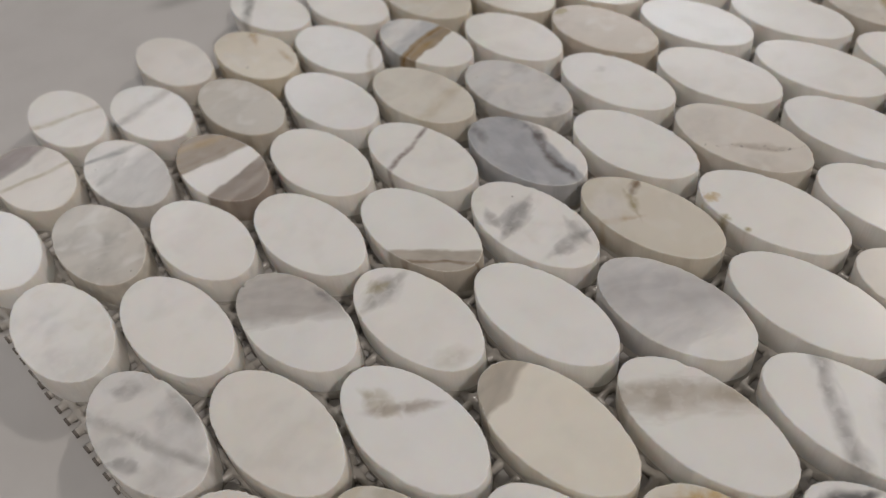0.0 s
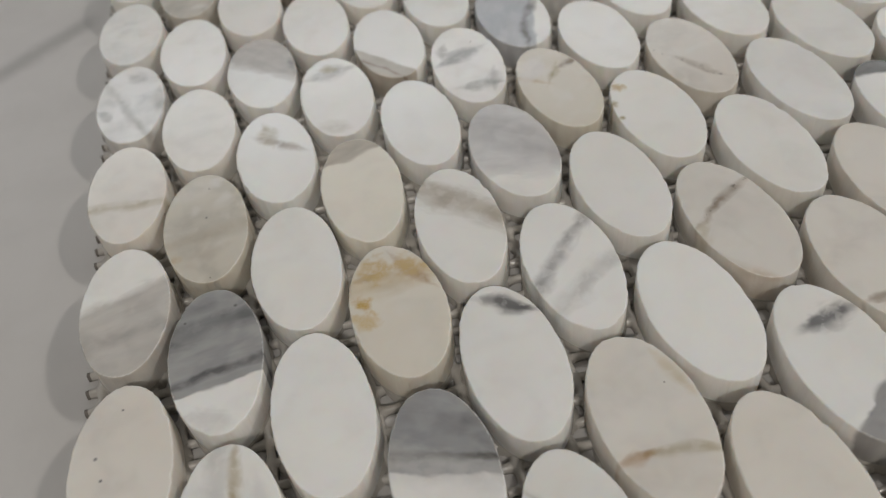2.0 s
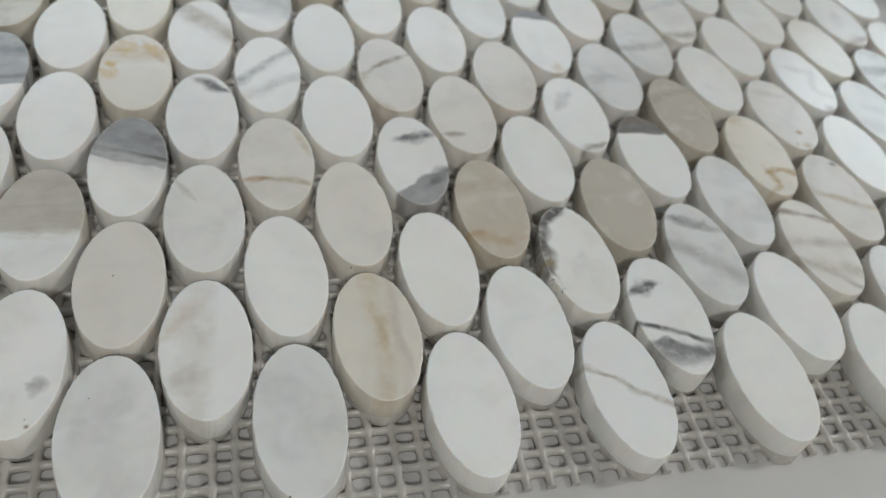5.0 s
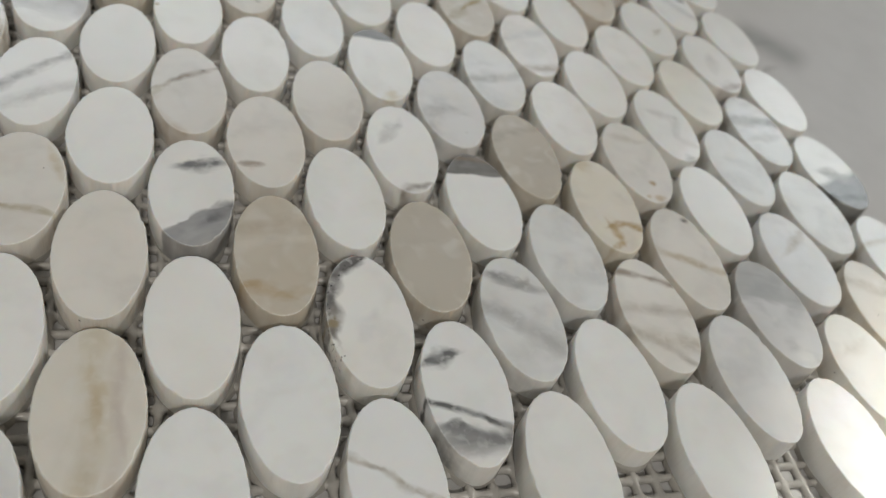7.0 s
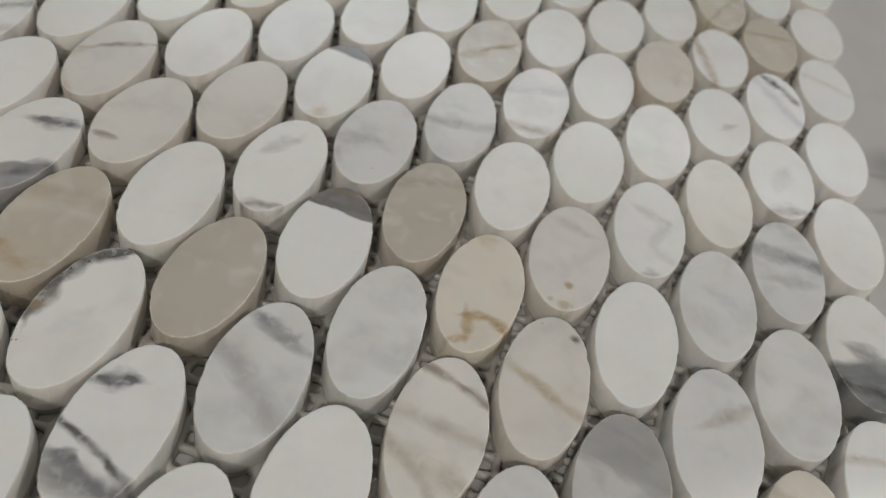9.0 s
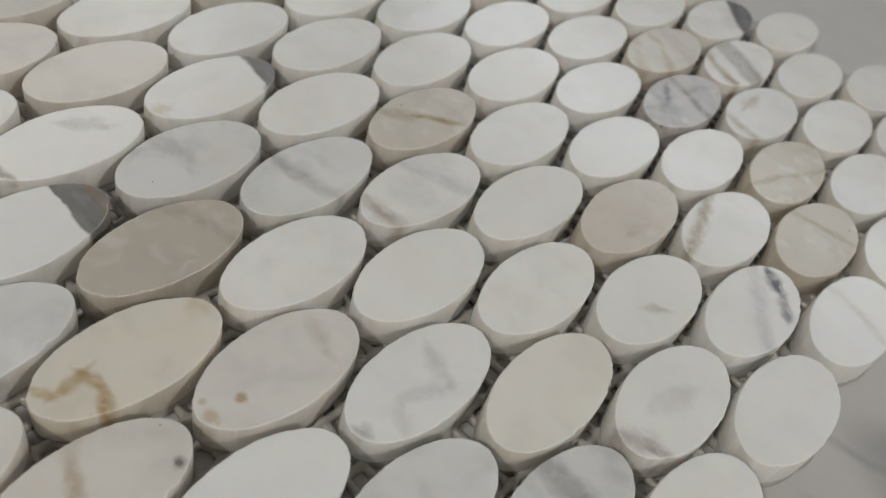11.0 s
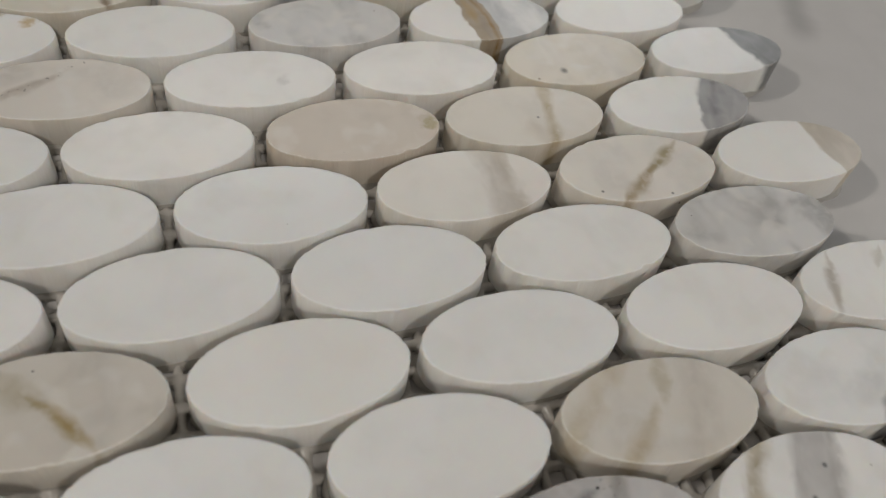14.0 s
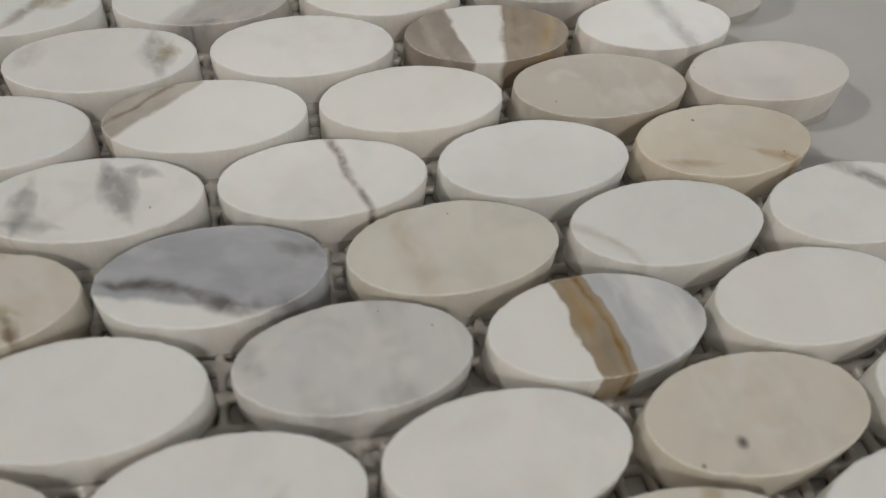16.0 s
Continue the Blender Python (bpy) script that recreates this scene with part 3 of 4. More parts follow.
vein(3, 9, -0.09, 0.75, -0.80, 0.24, 3.0, WARM, 0.6, 2.6, short=True)
zone(3, 11, -0.20, -0.98, 0.63, 0.88, (0.47, 0.49, 0.53), 0.92, 1.2)
vein(3, 11, -0.09, -0.91, 0.27, -0.14, 0.8, (0.22, 0.205, 0.205), 0.85, 1.5, short=True)
vein(3, 11, 0.27, -0.21, 0.87, 0.24, 1.5, (0.25, 0.235, 0.235), 0.85, 1.4, short=True)
vein(3, 11, 0.75, 0.18, 0.75, 0.75, 1.2, (0.4, 0.41, 0.44), 0.8, 1.6, short=True)
vein(3, 11, -0.44, 0.56, -0.09, 0.94, 1.2, SMOKE, 0.6, 2.0, short=True)
vein(3, 11, -0.68, -0.78, -0.92, -0.59, 1.0, (0.62, 0.64, 0.68), 0.6, 2.4, short=True)
vein(3, 13, -0.8, -0.5, 0.6, -0.35, 0.8, (0.66, 0.60, 0.48), 0.5, 2.4)
vein(3, 15, 0.9, -0.4, 0.1, -0.8, 0.3, OLIVE, 0.35)
vein(3, 17, -1, 0.0, 0.5, 0.9, 1.0, ASH, 0.7, 1.5)
zone(4, 4, 1.13, -0.37, -0.54, -0.88, (0.50, 0.50, 0.505), 0.9, 0.9)
vein(4, 4, -0.30, 0.46, 0.89, 0.53, 1.1, SMOKE, 0.85, 2.4, short=True)
vein(4, 4, 0.30, -0.56, 1.13, -0.18, 1.5, (0.25, 0.25, 0.26), 0.85, 2.0, short=True)
vein(4, 6, -0.89, 0.02, 0.77, 0.53, 0.5, BROWN, 0.6, 1.4, short=True, specks=0.5)
vein(4, 6, -1.25, -0.37, -0.66, 0.08, 0.6, OLIVE, 0.5, 1.7, short=True)
vein(4, 6, -1.13, -0.37, -0.18, -1.01, 0.3, (0.6, 0.5, 0.4), 0.5, 1.3)
spot(4, 6, -0.18, -1.01, 0.4, COAL)
spot(4, 8, -0.54, 0.66, 1.7, (0.58, 0.45, 0.25))
spot(4, 8, -0.89, 0.34, 1.3, OLIVE)
spot(4, 8, -0.89, 0.02, 0.8, OLIVE)
zone(4, 14, -0.6, 0.12, 0.6, 0.25, (0.56, 0.59, 0.62), 0.7, 2.0)
vein(4, 14, -0.95, 0.5, 0.95, 0.75, 3.0, WHITE, 0.6, 3.5)
vein(4, 14, -0.95, -0.13, 0.95, 0.03, 3.9, (0.385, 0.305, 0.205), 1.5, 0.5)
vein(4, 14, -0.95, -0.05, 0.95, 0.12, 0.25, (0.30, 0.18, 0.055), 0.9, 0.5)
vein(4, 14, -0.75, -0.16, 0.2, -0.10, 1.3, (0.43, 0.29, 0.12), 0.75, 1.0, short=True)
vein(4, 14, 0.1, -0.03, 0.9, 0.03, 1.0, (0.36, 0.30, 0.23), 0.7, 0.9, short=True)
vein(5, 3, -0.9, 0.18, 1, 0.24, 1.3, (0.70, 0.655, 0.58), 0.8, 1.3)
vein(5, 3, -1, 0.45, 0.8, 0.5, 0.8, (0.54, 0.47, 0.38), 0.5, 2.0)
vein(5, 3, -1, -0.42, 0.2, -0.72, 0.4, GOLD, 0.5, 1.6, short=True)
vein(5, 3, -0.2, -0.72, 0.7, -0.6, 0.6, (0.50, 0.40, 0.25), 0.5, 2.0, short=True)
vein(5, 5, -0.75, -0.53, -0.16, -0.53, 0.8, BROWN, 0.85, 1.3, short=True)
spot(5, 5, 0.44, 0.88, 0.3, COAL)
vein(5, 5, -0.87, 0.05, 0.08, 0.30, 1.6, (0.74, 0.72, 0.68), 0.5, 2.6, short=True)
vein(5, 9, -0.51, -0.02, 0.32, -0.59, 0.9, BROWN, 0.35, 1.4, short=True, specks=0.5)
vein(5, 11, 0.08, 0.30, 0.20, 0.43, 0.4, ASH, 0.3, 1.5, short=True)
vein(5, 15, -0.87, -0.34, 0.20, -0.27, 2.4, (0.80, 0.78, 0.73), 0.5, 3.0, short=True)
vein(5, 15, -0.39, -0.02, -0.63, 0.69, 2.0, (0.68, 0.64, 0.55), 0.5, 3.0, short=True)
vein(5, 15, -0.27, 0.37, 0.80, 0.50, 2.0, (0.80, 0.77, 0.72), 0.45, 3.0)
spot(5, 15, 0.44, -0.27, 1.0, (0.09, 0.085, 0.08))
spot(5, 15, 0.68, -0.66, 0.4, BROWN)
zone(5, 17, -1, 0.42, 0.9, 0.86, (0.27, 0.275, 0.285), 0.9, 1.4)
vein(6, 0, -0.95, 0.38, 0.95, -0.35, 0.3, STONE, 0.7, 0.8)
vein(6, 2, -0.85, -0.30, -0.85, 0.40, 1.5, (0.24, 0.215, 0.19), 0.85, 1.5, short=True, specks=0.5)
vein(6, 2, -0.85, 0.27, -0.61, 0.78, 1.5, (0.17, 0.16, 0.16), 0.9, 1.6, short=True, specks=0.9)
vein(6, 2, -0.61, 0.72, 0.23, 1.04, 1.5, (0.2, 0.19, 0.19), 0.85, 1.8, short=True, specks=0.8)
vein(6, 2, -0.96, 0.14, -0.96, 0.46, 0.8, COAL, 0.6, 1.4, short=True, specks=0.8)
spot(6, 2, -0.85, -0.05, 1.6, (0.33, 0.27, 0.17))
vein(6, 2, -0.25, -0.30, 0.23, 0.08, 1.4, PALE, 0.5, 2.6, short=True)
spot(6, 12, 0.0, 0.9, 2.2, OLIVE)
vein(6, 14, -0.73, 0.40, 0.82, 0.21, 0.7, (0.5, 0.42, 0.28), 0.75, 1.6)
vein(6, 14, 0.23, 0.02, 0.94, 0.08, 1.6, (0.66, 0.61, 0.53), 0.5, 2.4, short=True)
spot(6, 14, 0.11, 0.14, 0.35, COAL)
zone(6, 16, -0.73, 0.66, 0.70, 0.40, (0.50, 0.50, 0.51), 0.9, 1.3)
vein(6, 16, -0.73, 0.66, 0.70, 0.40, 0.5, SMOKE, 0.55, 1.2)
vein(7, 1, -0.82, 0.37, 0.01, 0.50, 1.2, (0.25, 0.25, 0.255), 0.95, 1.8, short=True)
vein(7, 1, -0.94, -0.14, 0.85, -0.59, 0.3, (0.22, 0.22, 0.22), 0.85, 1.0, specks=0.3)
vein(7, 1, -0.70, -0.53, -0.23, -0.53, 1.0, COAL, 0.75, 1.4, short=True)
vein(7, 1, -0.82, -0.72, 0.96, -0.72, 2.4, (0.42, 0.42, 0.42), 0.8, 2.2)
vein(7, 1, -0.34, -0.59, 0.85, -0.72, 0.4, SMOKE, 0.6, 1.0)
vein(7, 5, -0.58, 0.11, 0.01, 0.62, 1.3, (0.62, 0.62, 0.61), 0.6, 2.2, short=True)
vein(7, 5, -0.46, -0.98, 0.61, -0.78, 0.8, (0.38, 0.35, 0.32), 0.75, 1.3, short=True)
vein(7, 5, -0.46, -0.08, -0.23, 0.50, 0.7, STONE, 0.0, 1.2, short=True)
zone(7, 7, -1, 0.93, 1, 0.78, SMOKE, 0.8, 1.4)
spot(7, 7, 0.1, -0.85, 3.0, (0.72, 0.66, 0.57))
vein(7, 13, -0.70, 0.37, 0.96, 0.43, 3.2, (0.68, 0.645, 0.59), 0.75, 2.2)
vein(7, 13, -0.46, 0.50, 0.73, 0.56, 0.6, (0.58, 0.53, 0.45), 0.45, 2.0)
vein(7, 15, -0.58, 0.62, 0.25, 0.11, 0.5, OLIVE, 0.75, 1.3, short=True)
vein(7, 15, 0.13, 0.18, 0.96, -0.40, 0.7, (0.42, 0.33, 0.2), 0.8, 1.3, short=True)
spot(7, 15, 0.85, 0.24, 0.35, COAL)
spot(7, 15, 0.61, -0.59, 0.35, COAL)
zone(7, 17, -1, 0.6, 1, 0.75, SAND, 0.85)
vein(8, 2, -0.7, 0.72, 0.75, 0.42, 1.6, SMOKE, 0.6, 2.0, short=True)
vein(8, 2, -0.7, 0.1, 0.6, -0.4, 1.6, ASH, 0.4, 2.8)
spot(8, 2, 0.3, 0.55, 2.0, (0.42, 0.41, 0.40))
zone(8, 4, -1, 0.74, 1, 0.70, (0.26, 0.25, 0.24), 0.95, 0.8)
vein(8, 4, -1, 0.88, 1, 0.84, 0.5, BROWN, 0.6)
vein(9, 5, -0.89, 0.37, 1.01, 0.75, 1.0, (0.44, 0.40, 0.34), 0.5, 1.8)
vein(9, 5, -0.53, -0.53, 0.66, -0.34, 1.2, (0.62, 0.58, 0.52), 0.5, 2.2, short=True)
vein(9, 7, -1, -0.2, 1, 0.05, 0.8, ASH, 0.5, 1.8)
vein(9, 9, -0.77, -0.46, -0.06, -0.02, 1.2, OLIVE, 0.5, 2.0, short=True)
vein(9, 9, -0.18, -0.08, 0.89, 0.37, 0.5, (0.42, 0.32, 0.15), 0.8, 1.2, short=True)
vein(9, 17, -0.65, -0.46, 0.54, -0.72, 0.5, STONE, 0.65, 1.2, short=True)
vein(9, 17, -0.77, 0.18, -0.30, 0.05, 0.4, STONE, 0.55, 1.2, short=True)
vein(10, 2, -0.39, 0.72, 0.92, 0.46, 0.35, BROWN, 0.6, 1.1)
vein(10, 2, -0.99, 0.08, 1.04, -0.05, 0.7, STONE, 0.55, 1.7)
vein(10, 2, -0.87, -0.30, 0.80, -0.62, 1.2, (0.57, 0.52, 0.44), 0.6, 2.2)
vein(10, 2, -0.51, -0.43, 0.32, -0.82, 0.5, STONE, 0.6, 1.3)
vein(10, 4, -0.39, -0.88, 0.09, -0.75, 1.0, (0.52, 0.37, 0.17), 0.8, 1.2, short=True)
vein(10, 4, -0.03, -0.82, -0.27, -0.37, 0.8, (0.50, 0.36, 0.17), 0.75, 1.2, short=True)
vein(10, 4, -0.27, -0.43, 0.44, -0.37, 0.9, (0.48, 0.34, 0.16), 0.8, 1.2, short=True)
vein(10, 4, 0.32, -0.37, 1.04, -0.56, 0.9, (0.50, 0.36, 0.18), 0.8, 1.2, short=True)
vein(10, 4, -0.39, 0.78, 0.09, 0.85, 1.4, (0.70, 0.60, 0.44), 0.5, 2.6, short=True)
vein(10, 8, -0.51, -0.75, 0.68, -0.75, 0.8, STONE, 0.65, 1.6)
vein(10, 8, -0.51, 0.21, 0.56, 0.46, 1.0, (0.66, 0.67, 0.69), 0.5, 2.6)
vein(10, 14, -0.99, 0.21, -0.15, 0.08, 0.6, OLIVE, 0.6, 1.5, short=True)
vein(10, 14, -0.03, -0.05, 0.92, -0.56, 1.2, (0.55, 0.47, 0.33), 0.7, 1.8, short=True)
vein(10, 14, -0.87, -0.37, 0.44, -0.94, 0.8, (0.60, 0.53, 0.40), 0.6, 2.0)
vein(10, 14, -0.63, 0.53, 0.80, 0.21, 1.4, (0.66, 0.62, 0.56), 0.5, 2.6)
zone(10, 16, -0.51, 1.12, 0.92, 0.28, (0.17, 0.175, 0.185), 0.95, 1.4)
vein(10, 16, -0.03, 0.66, 0.68, 0.27, 1.0, COAL, 0.8, 1.6, short=True, specks=0.4)
vein(10, 16, 0.56, -0.11, 0.09, 0.27, 1.4, (0.7, 0.7, 0.7), 0.5, 2.6, short=True)
vein(11, 3, -1.08, 0.18, -0.13, -0.08, 0.5, (0.55, 0.46, 0.32), 0.6, 1.4)
spot(11, 3, 0.47, 0.75, 1.25, (0.1, 0.09, 0.085))
vein(11, 3, -1.20, -0.08, -0.60, 0.43, 1.4, (0.74, 0.72, 0.68), 0.5, 2.6)
spot(11, 5, 0.11, -0.53, 1.2, (0.45, 0.33, 0.2))
spot(11, 5, 0.11, -0.91, 1.6, (0.60, 0.51, 0.38))
spot(11, 5, -0.25, -0.85, 0.8, (0.62, 0.54, 0.42))
vein(11, 5, -0.60, 0.62, 0.59, 0.50, 0.6, (0.66, 0.62, 0.56), 0.5, 2.2, short=True)
vein(11, 13, -0.72, 0.11, -0.25, -0.40, 0.9, (0.3, 0.3, 0.32), 0.75, 1.6, short=True, specks=1.0)
vein(11, 13, -0.25, -0.34, -0.48, -0.85, 1.0, SMOKE, 0.55, 1.9, short=True, specks=0.3)
vein(11, 13, -0.96, 0.37, 0.94, 0.05, 0.7, (0.43, 0.41, 0.38), 0.8, 1.5, specks=1.0)
vein(11, 13, -0.13, 0.24, -0.13, 0.56, 0.4, OLIVE, 0.5, 1.2, short=True)
vein(11, 13, 0.35, -0.53, 0.23, -0.21, 1.4, ASH, 0.4, 2.6, short=True)
vein(11, 15, -0.72, -0.46, 0.59, -0.78, 1.3, (0.47, 0.41, 0.29), 0.75, 1.8)
vein(11, 15, -0.96, 0.18, 0.94, -0.21, 3.6, (0.60, 0.59, 0.58), 0.85, 1.7)
vein(11, 15, -0.72, 0.37, 0.71, -0.02, 0.5, (0.5, 0.48, 0.46), 0.5, 1.4)
spot(11, 15, -0.37, 0.18, 0.5, COAL)
spot(11, 15, 0.11, -0.08, 0.5, COAL)
spot(11, 15, 0.59, -0.66, 0.45, COAL)
zone(12, 2, -1, 0.55, 1, 0.35, ASH, 0.6, 3.0)
vein(12, 6, -0.5, 0.35, 0.5, 0.2, 0.8, ASH, 0.27, 2.2, short=True)
vein(12, 6, 0.5, 0.2, 0.1, -0.35, 0.6, ASH, 0.27, 2.0, short=True)
vein(12, 6, 0.1, -0.35, 0.7, -0.6, 0.5, ASH, 0.24, 1.8, short=True)
vein(12, 6, -0.1, -0.92, 0.3, -0.86, 0.6, (0.36, 0.35, 0.34), 0.48, 1.2, short=True)
vein(12, 10, 0.37, -0.43, 0.49, 0.02, 0.8, (0.55, 0.47, 0.38), 0.4, 2.0, short=True)
vein(12, 14, -0.46, -0.30, -0.58, 0.40, 0.8, (0.52, 0.46, 0.38), 0.6, 1.9, short=True)
vein(12, 14, -0.46, -0.69, 0.02, -0.75, 0.9, OLIVE, 0.5, 1.7)
vein(13, 1, -0.55, 0.30, 0.52, 0.50, 0.6, (0.66, 0.62, 0.55), 0.4, 2.0, short=True)
vein(13, 3, -0.44, 0.11, 0.99, 0.62, 0.9, STONE, 0.6, 1.6, short=True)
vein(13, 9, 0.1, -0.3, 0.6, 0.0, 0.5, (0.62, 0.58, 0.52), 0.6, 1.4, short=True)
vein(13, 11, -0.91, 0.30, -0.20, -0.91, 0.8, (0.5, 0.43, 0.33), 0.75, 1.6)
vein(13, 13, -0.4, -0.8, 0.7, 0.6, 0.4, OLIVE, 0.4)
spot(13, 13, 0.6, 0.2, 0.35, BROWN)
vein(14, 2, -0.53, 0.53, 0.78, 0.27, 0.8, (0.5, 0.44, 0.35), 0.5, 2.0)
vein(14, 6, -0.89, 0.27, 1.02, 0.21, 2.2, (0.43, 0.43, 0.43), 0.7, 2.2)
vein(14, 6, -0.65, -0.30, 0.66, -0.18, 1.2, ASH, 0.5, 2.2, short=True)
vein(14, 8, -0.41, -0.94, 0.66, -0.69, 1.8, (0.42, 0.37, 0.36), 0.7, 2.6, short=True)
vein(14, 8, -0.17, -0.37, 0.18, 0.27, 1.4, (0.72, 0.72, 0.72), 0.5, 2.6, short=True)
vein(14, 10, -0.41, 0.85, 0.30, 0.59, 1.6, (0.2, 0.21, 0.23), 0.85, 1.7, short=True)
vein(14, 10, 0.30, 0.66, 0.78, 0.21, 1.0, (0.25, 0.26, 0.28), 0.85, 1.6, short=True)
vein(14, 10, -0.41, 0.46, 0.30, -0.05, 0.8, (0.66, 0.67, 0.69), 0.5, 2.6)
vein(14, 12, -0.9, 0.2, 0.9, 0.35, 0.5, OLIVE, 0.5, 1.2)
vein(15, 3, -0.9, 0.3, 0.9, 0.5, 0.8, SAND, 0.6, 1.2)
zone(15, 5, 0.95, -0.32, -0.95, -0.62, (0.30, 0.31, 0.31), 0.85, 2.4)
vein(15, 5, -0.5, -0.05, 0.6, -0.2, 2.4, ASH, 0.7, 2.4, short=True)
vein(15, 5, -0.5, -0.66, 0.9, -0.72, 0.8, COAL, 0.8, 1.4, specks=0.6)
vein(15, 11, -0.9, 0.3, 0.9, 0.0, 0.5, IVORY, 0.7, 1.5)


def tile_mesh(seed):
    """One oval cut from a slab: nearly an ellipse, with an uneven arris and flanks that lean a little."""
    rng = random.Random(seed)
    n = 128
    a1, a2, a3 = rng.uniform(0, 6.28), rng.uniform(0, 6.28), rng.uniform(0, 6.28)
    stout, lean = rng.uniform(0.985, 1.015), rng.uniform(0.0, 0.00025)
    length = rng.uniform(0.99, 1.01)
    chips = [(rng.uniform(0, 6.28), rng.uniform(0.04, 0.15), rng.uniform(0.0001, 0.0004)) for _ in range(rng.randint(3, 7))]
    verts, faces = [], []
    levels = ((BASE, -1.0), (BASE + 0.0006, -0.6), (TOP - 0.00028, 0.0), (TOP - 0.00008, 0.0), (TOP, 0.0))
    inset = (0.0, 0.0, 0.0, -0.00006, -0.00024)
    for level, (z, down) in enumerate(levels):
        for s in range(n):
            a = 2 * math.pi * s / n
            wave = 0.00010 * math.sin(2 * a + a1) + 0.00007 * math.sin(3 * a + a2) + 0.00004 * math.sin(7 * a + a3)
            grow = wave + lean * down + inset[level]
            if level >= 2:
                bite = sum(depth * max(0.0, 1 - abs((a - at + math.pi) % (2 * math.pi) - math.pi) / wide) for at, wide, depth in chips)
                grow -= bite * (0.4, 0.8, 1.0)[level - 2] + rng.uniform(0, 0.00015)
            verts.append(((SHORT * stout + grow) * math.cos(a), (LONG * length + grow) * math.sin(a), z))
    for level in range(len(levels) - 1):
        for s in range(n):
            p, q = level * n + s, level * n + (s + 1) % n
            faces.append((p, q, q + n, p + n))
    top = (len(levels) - 1) * n
    faces.append(tuple(range(top, top + n)))
    faces.append(tuple(reversed(range(n))))
    me = bpy.data.meshes.new("tile")
    me.from_pydata(verts, [], faces)
    me.materials.append(FLANK)
    me.materials.append(FACE)
    me.materials.append(ARRIS)
    for f in me.polygons:
        level = f.index // n
        f.material_index = 1 if level >= 4 else 2 if level == 3 else 0
        f.use_smooth = level < 4
    me.polygons[len(faces) - 1].material_index = 0
    for e in me.edges:
        hi = min(e.vertices)
        if hi >= 2 * n:
            e.use_edge_sharp = hi >= top
    me.update()
    return me


def glue_mesh(seed):
    """Dried glue that was squeezed out round a tile's foot and sank into the mesh."""
    r = random.Random(900 + seed)
    waves = [(n, r.uniform(0.0, 0.00027), r.uniform(0, 6.3)) for n in (2, 3, 5, 7, 11, 14)]
    verts, faces, turns = [], [], 72
    for out, z in ((-0.0008, 0.0029), (-0.00005, 0.0018), (0.35, 0.0013), (1.0, 0.0008), (1.15, 0.0001)):
        for a in range(turns):
            angle = 2 * math.pi * a / turns
            push = out if out < 0 else out * max(0.0, 0.00012 + sum(h * math.sin(n * angle + p) for n, h, p in waves))
            verts.append(((SHORT + push) * math.cos(angle), (LONG + push) * math.sin(angle), z))
    for row in range(4):
        for a in range(turns):
            b = (a + 1) % turns
            faces.append((row * turns + a, row * turns + turns + a, row * turns + turns + b, row * turns + b))
    me = bpy.data.meshes.new("glue")
    me.from_pydata(verts, [], faces)
    me.materials.append(GLUE)
    for f in me.polygons:
        f.use_smooth = True
    return me


GLUES = [glue_mesh(seed) for seed in range(9)]
TILES = [tile_mesh(seed) for seed in range(14)]
rng = random.Random(5)
for i in range(-3, 16):
    for k in range(18):
        if (i + k) % 2:
            continue
        ob = new("tile", TILES[rng.randrange(len(TILES))])
        ob.parent = sheet
        x, y = place(i, k)
        ob.location = (x + rng.gauss(0, 0.00012), y + rng.gauss(0, 0.00015), 0)
        ob.rotation_euler = (radians(rng.gauss(0, 0.35)), radians(rng.gauss(0, 0.5)), radians(rng.gauss(0, 0.8)))
        look_of = looks(i, k)
        # no two tiles are cut from quite the same white
        level, warm = rng.gauss(0, 0.014), rng.gauss(0, 0.006)
        ob["tone"] = [min(0.91, c * (1 + level + warm * bias)) for c, bias in zip(look_of["tone"], (0.7, 0.0, -1.0))]
        ob["cloud"] = look_of["cloud"] if look_of["cloud"] > 0.06 else rng.uniform(0.03, 0.12)
        for band, (line, shape, tint, run) in zip(BANDS, look_of["bands"]):
            ob[band + "_line"], ob[band + "_shape"], ob[band + "_tint"], ob[band + "_run"] = line, shape, tint, run
        for name_of, (where, tint) in zip(SPOTS, look_of["spots"]):
            ob[name_of], ob[name_of + "_tint"] = where, tint
        squeezed = new("glue", GLUES[(i * 7 + k * 5) % len(GLUES)])
        squeezed.parent = ob

# ---------------------------------------------------------------- the fibre mesh under the tiles
MESH_X, MESH_Y = 0.00465, 0.00402       # cell width and length
WEST, EAST, SOUTH, NORTH = -0.1592, 0.1390, -0.1555, 0.1400


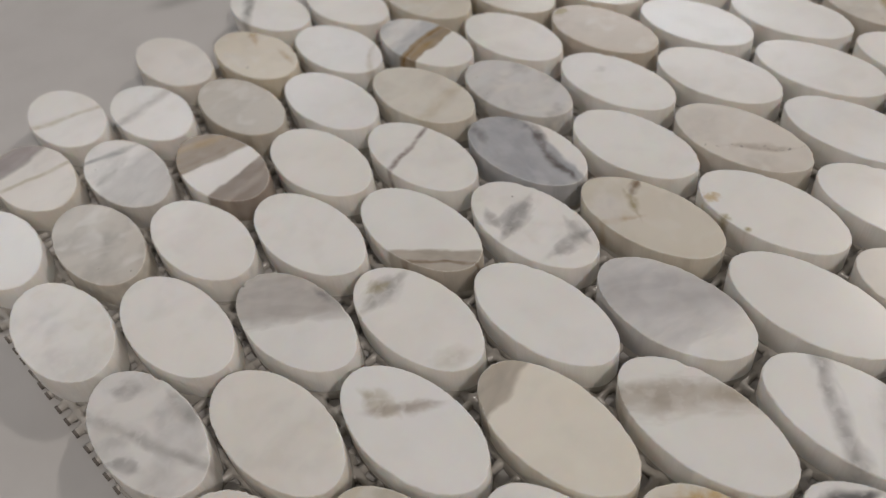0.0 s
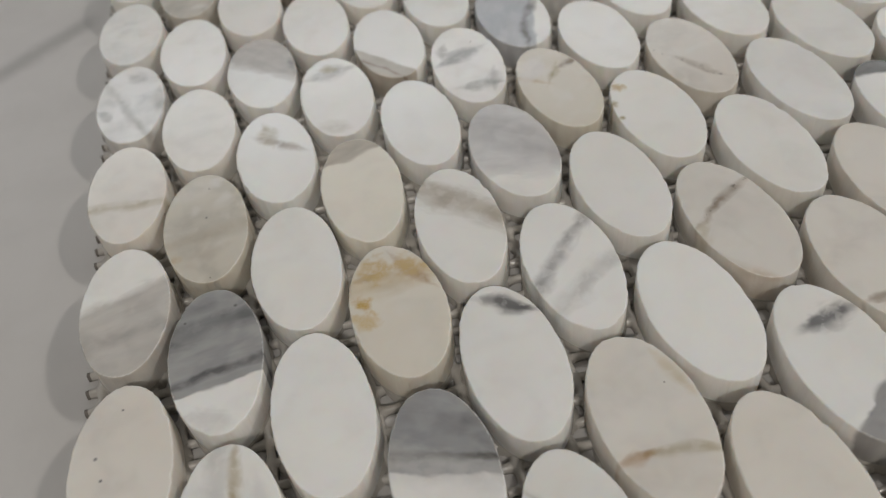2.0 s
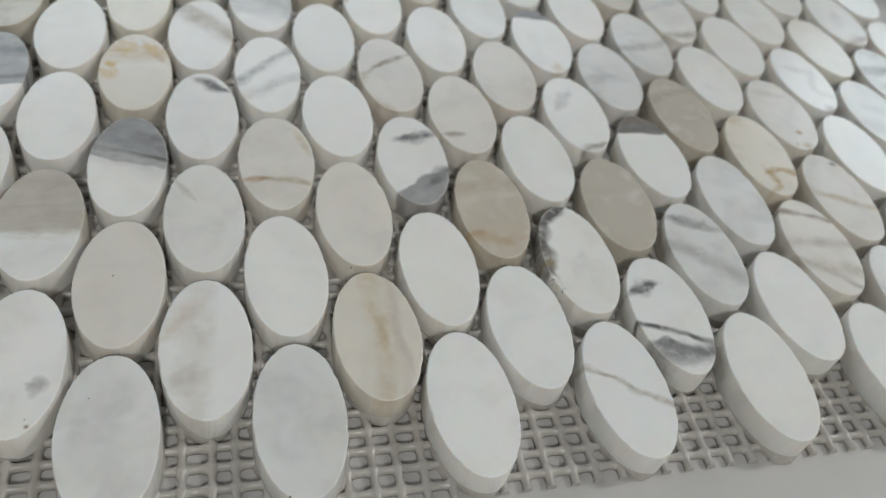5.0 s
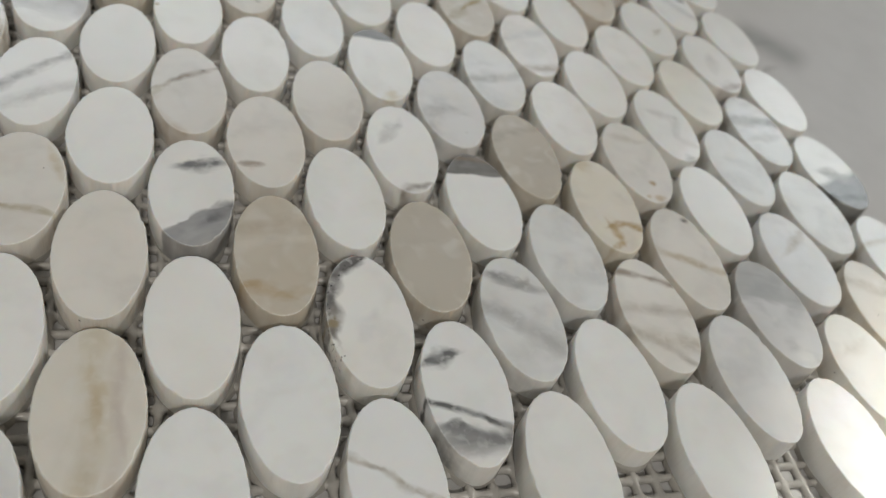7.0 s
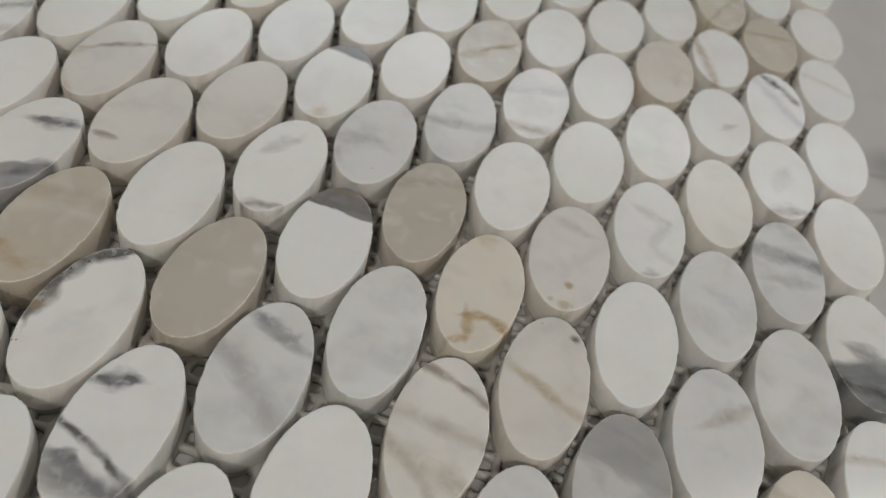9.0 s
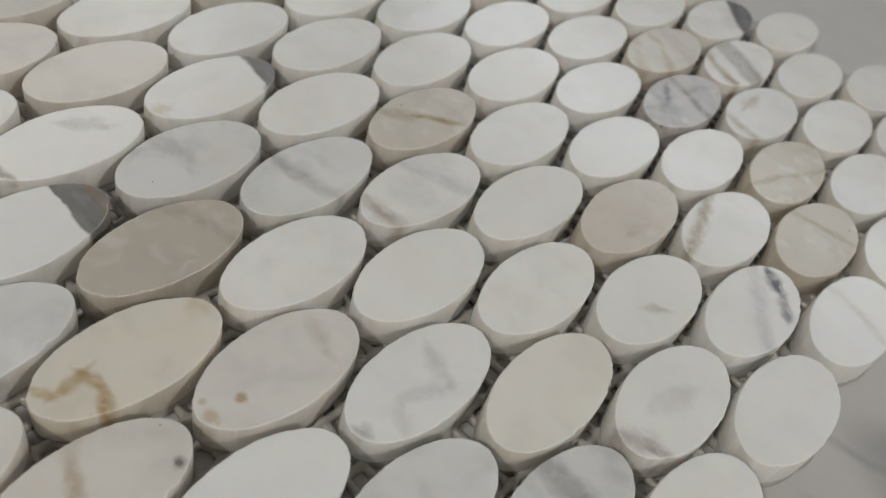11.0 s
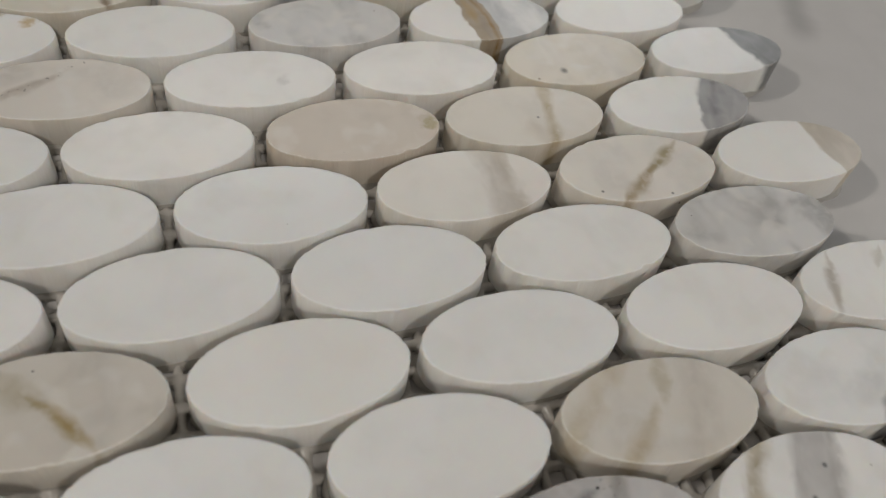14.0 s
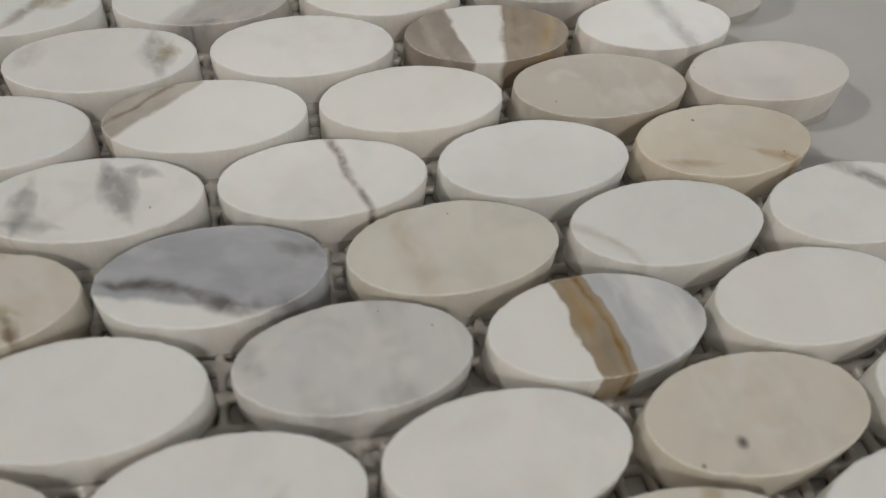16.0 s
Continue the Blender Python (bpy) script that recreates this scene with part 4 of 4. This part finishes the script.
def strand_mesh(length, cell, start, width, thick, dark_ends=False):
    """A flat resin-coated yarn along x, lying on the ground, that widens in fillets where others cross it. The last
    argument makes its end pieces dark.
    """
    steps = int(length / cell * 8)
    verts, faces = [], []
    profile = ((-0.62, 0.0), (-0.56, 0.5), (-0.36, 0.9), (0.0, 1.0), (0.36, 0.9), (0.56, 0.5), (0.62, 0.0))
    ring = len(profile)
    for s in range(steps + 1):
        x = -length / 2 + length * s / steps
        phase = (x - start) / cell
        near = abs(phase - round(phase)) * 2
        w = width * (1.0 + 1.1 * max(0.0, 1 - near * 1.25) ** 2.0)
        sag = thick * (1.0 - 0.14 * (1 - math.cos(2 * math.pi * phase)) / 2)
        for across, up in profile:
            verts.append((x, w * across, 0.00005 + sag * up))
    for s in range(steps):
        for r in range(ring):
            p, q = s * ring + r, s * ring + (r + 1) % ring
            faces.append((p, p + ring, q + ring, q))
    faces.append(tuple(range(ring)))
    faces.append(tuple(reversed(range(steps * ring, steps * ring + ring))))
    me = bpy.data.meshes.new("strand")
    me.from_pydata(verts, [], faces)
    me.materials.append(STRAND)
    me.materials.append(FIBRE_END)
    for f in me.polygons:
        step = f.index // ring
        f.use_smooth = step < steps
        f.material_index = 1 if dark_ends and (step >= steps or step in (0, steps - 1)) else 0
    return me


NX, NY = int((EAST - WEST) / MESH_X), int((NORTH - SOUTH) / MESH_Y)
MID_X, MID_Y = (EAST + WEST) / 2, (NORTH + SOUTH) / 2
netting = new("backing_mesh")
netting.parent = sheet
tagged(netting, "white resin-coated fibre mesh")
ALONG = strand_mesh(NORTH - SOUTH, MESH_Y, (NY + 1) % 2 * MESH_Y / 2, 0.00128, 0.00162)
ACROSS = strand_mesh(EAST - WEST, MESH_X, (NX + 1) % 2 * MESH_X / 2, 0.00118, 0.00154, True)
for n in range(NX):
    ob = new("strand", ALONG)
    ob.parent = netting
    ob.matrix_basis = pose(MID_X + (n - (NX - 1) / 2) * MESH_X + rng.gauss(0, 0.0001), MID_Y, 0, 0, 0, 90 + rng.gauss(0, 0.05))
for n in range(NY):
    ob = new("strand", ACROSS)
    ob.parent = netting
    ob.matrix_basis = pose(MID_X, MID_Y + (n - (NY - 1) / 2) * MESH_Y + rng.gauss(0, 0.0001), 0, 0, 0, rng.gauss(0, 0.05))
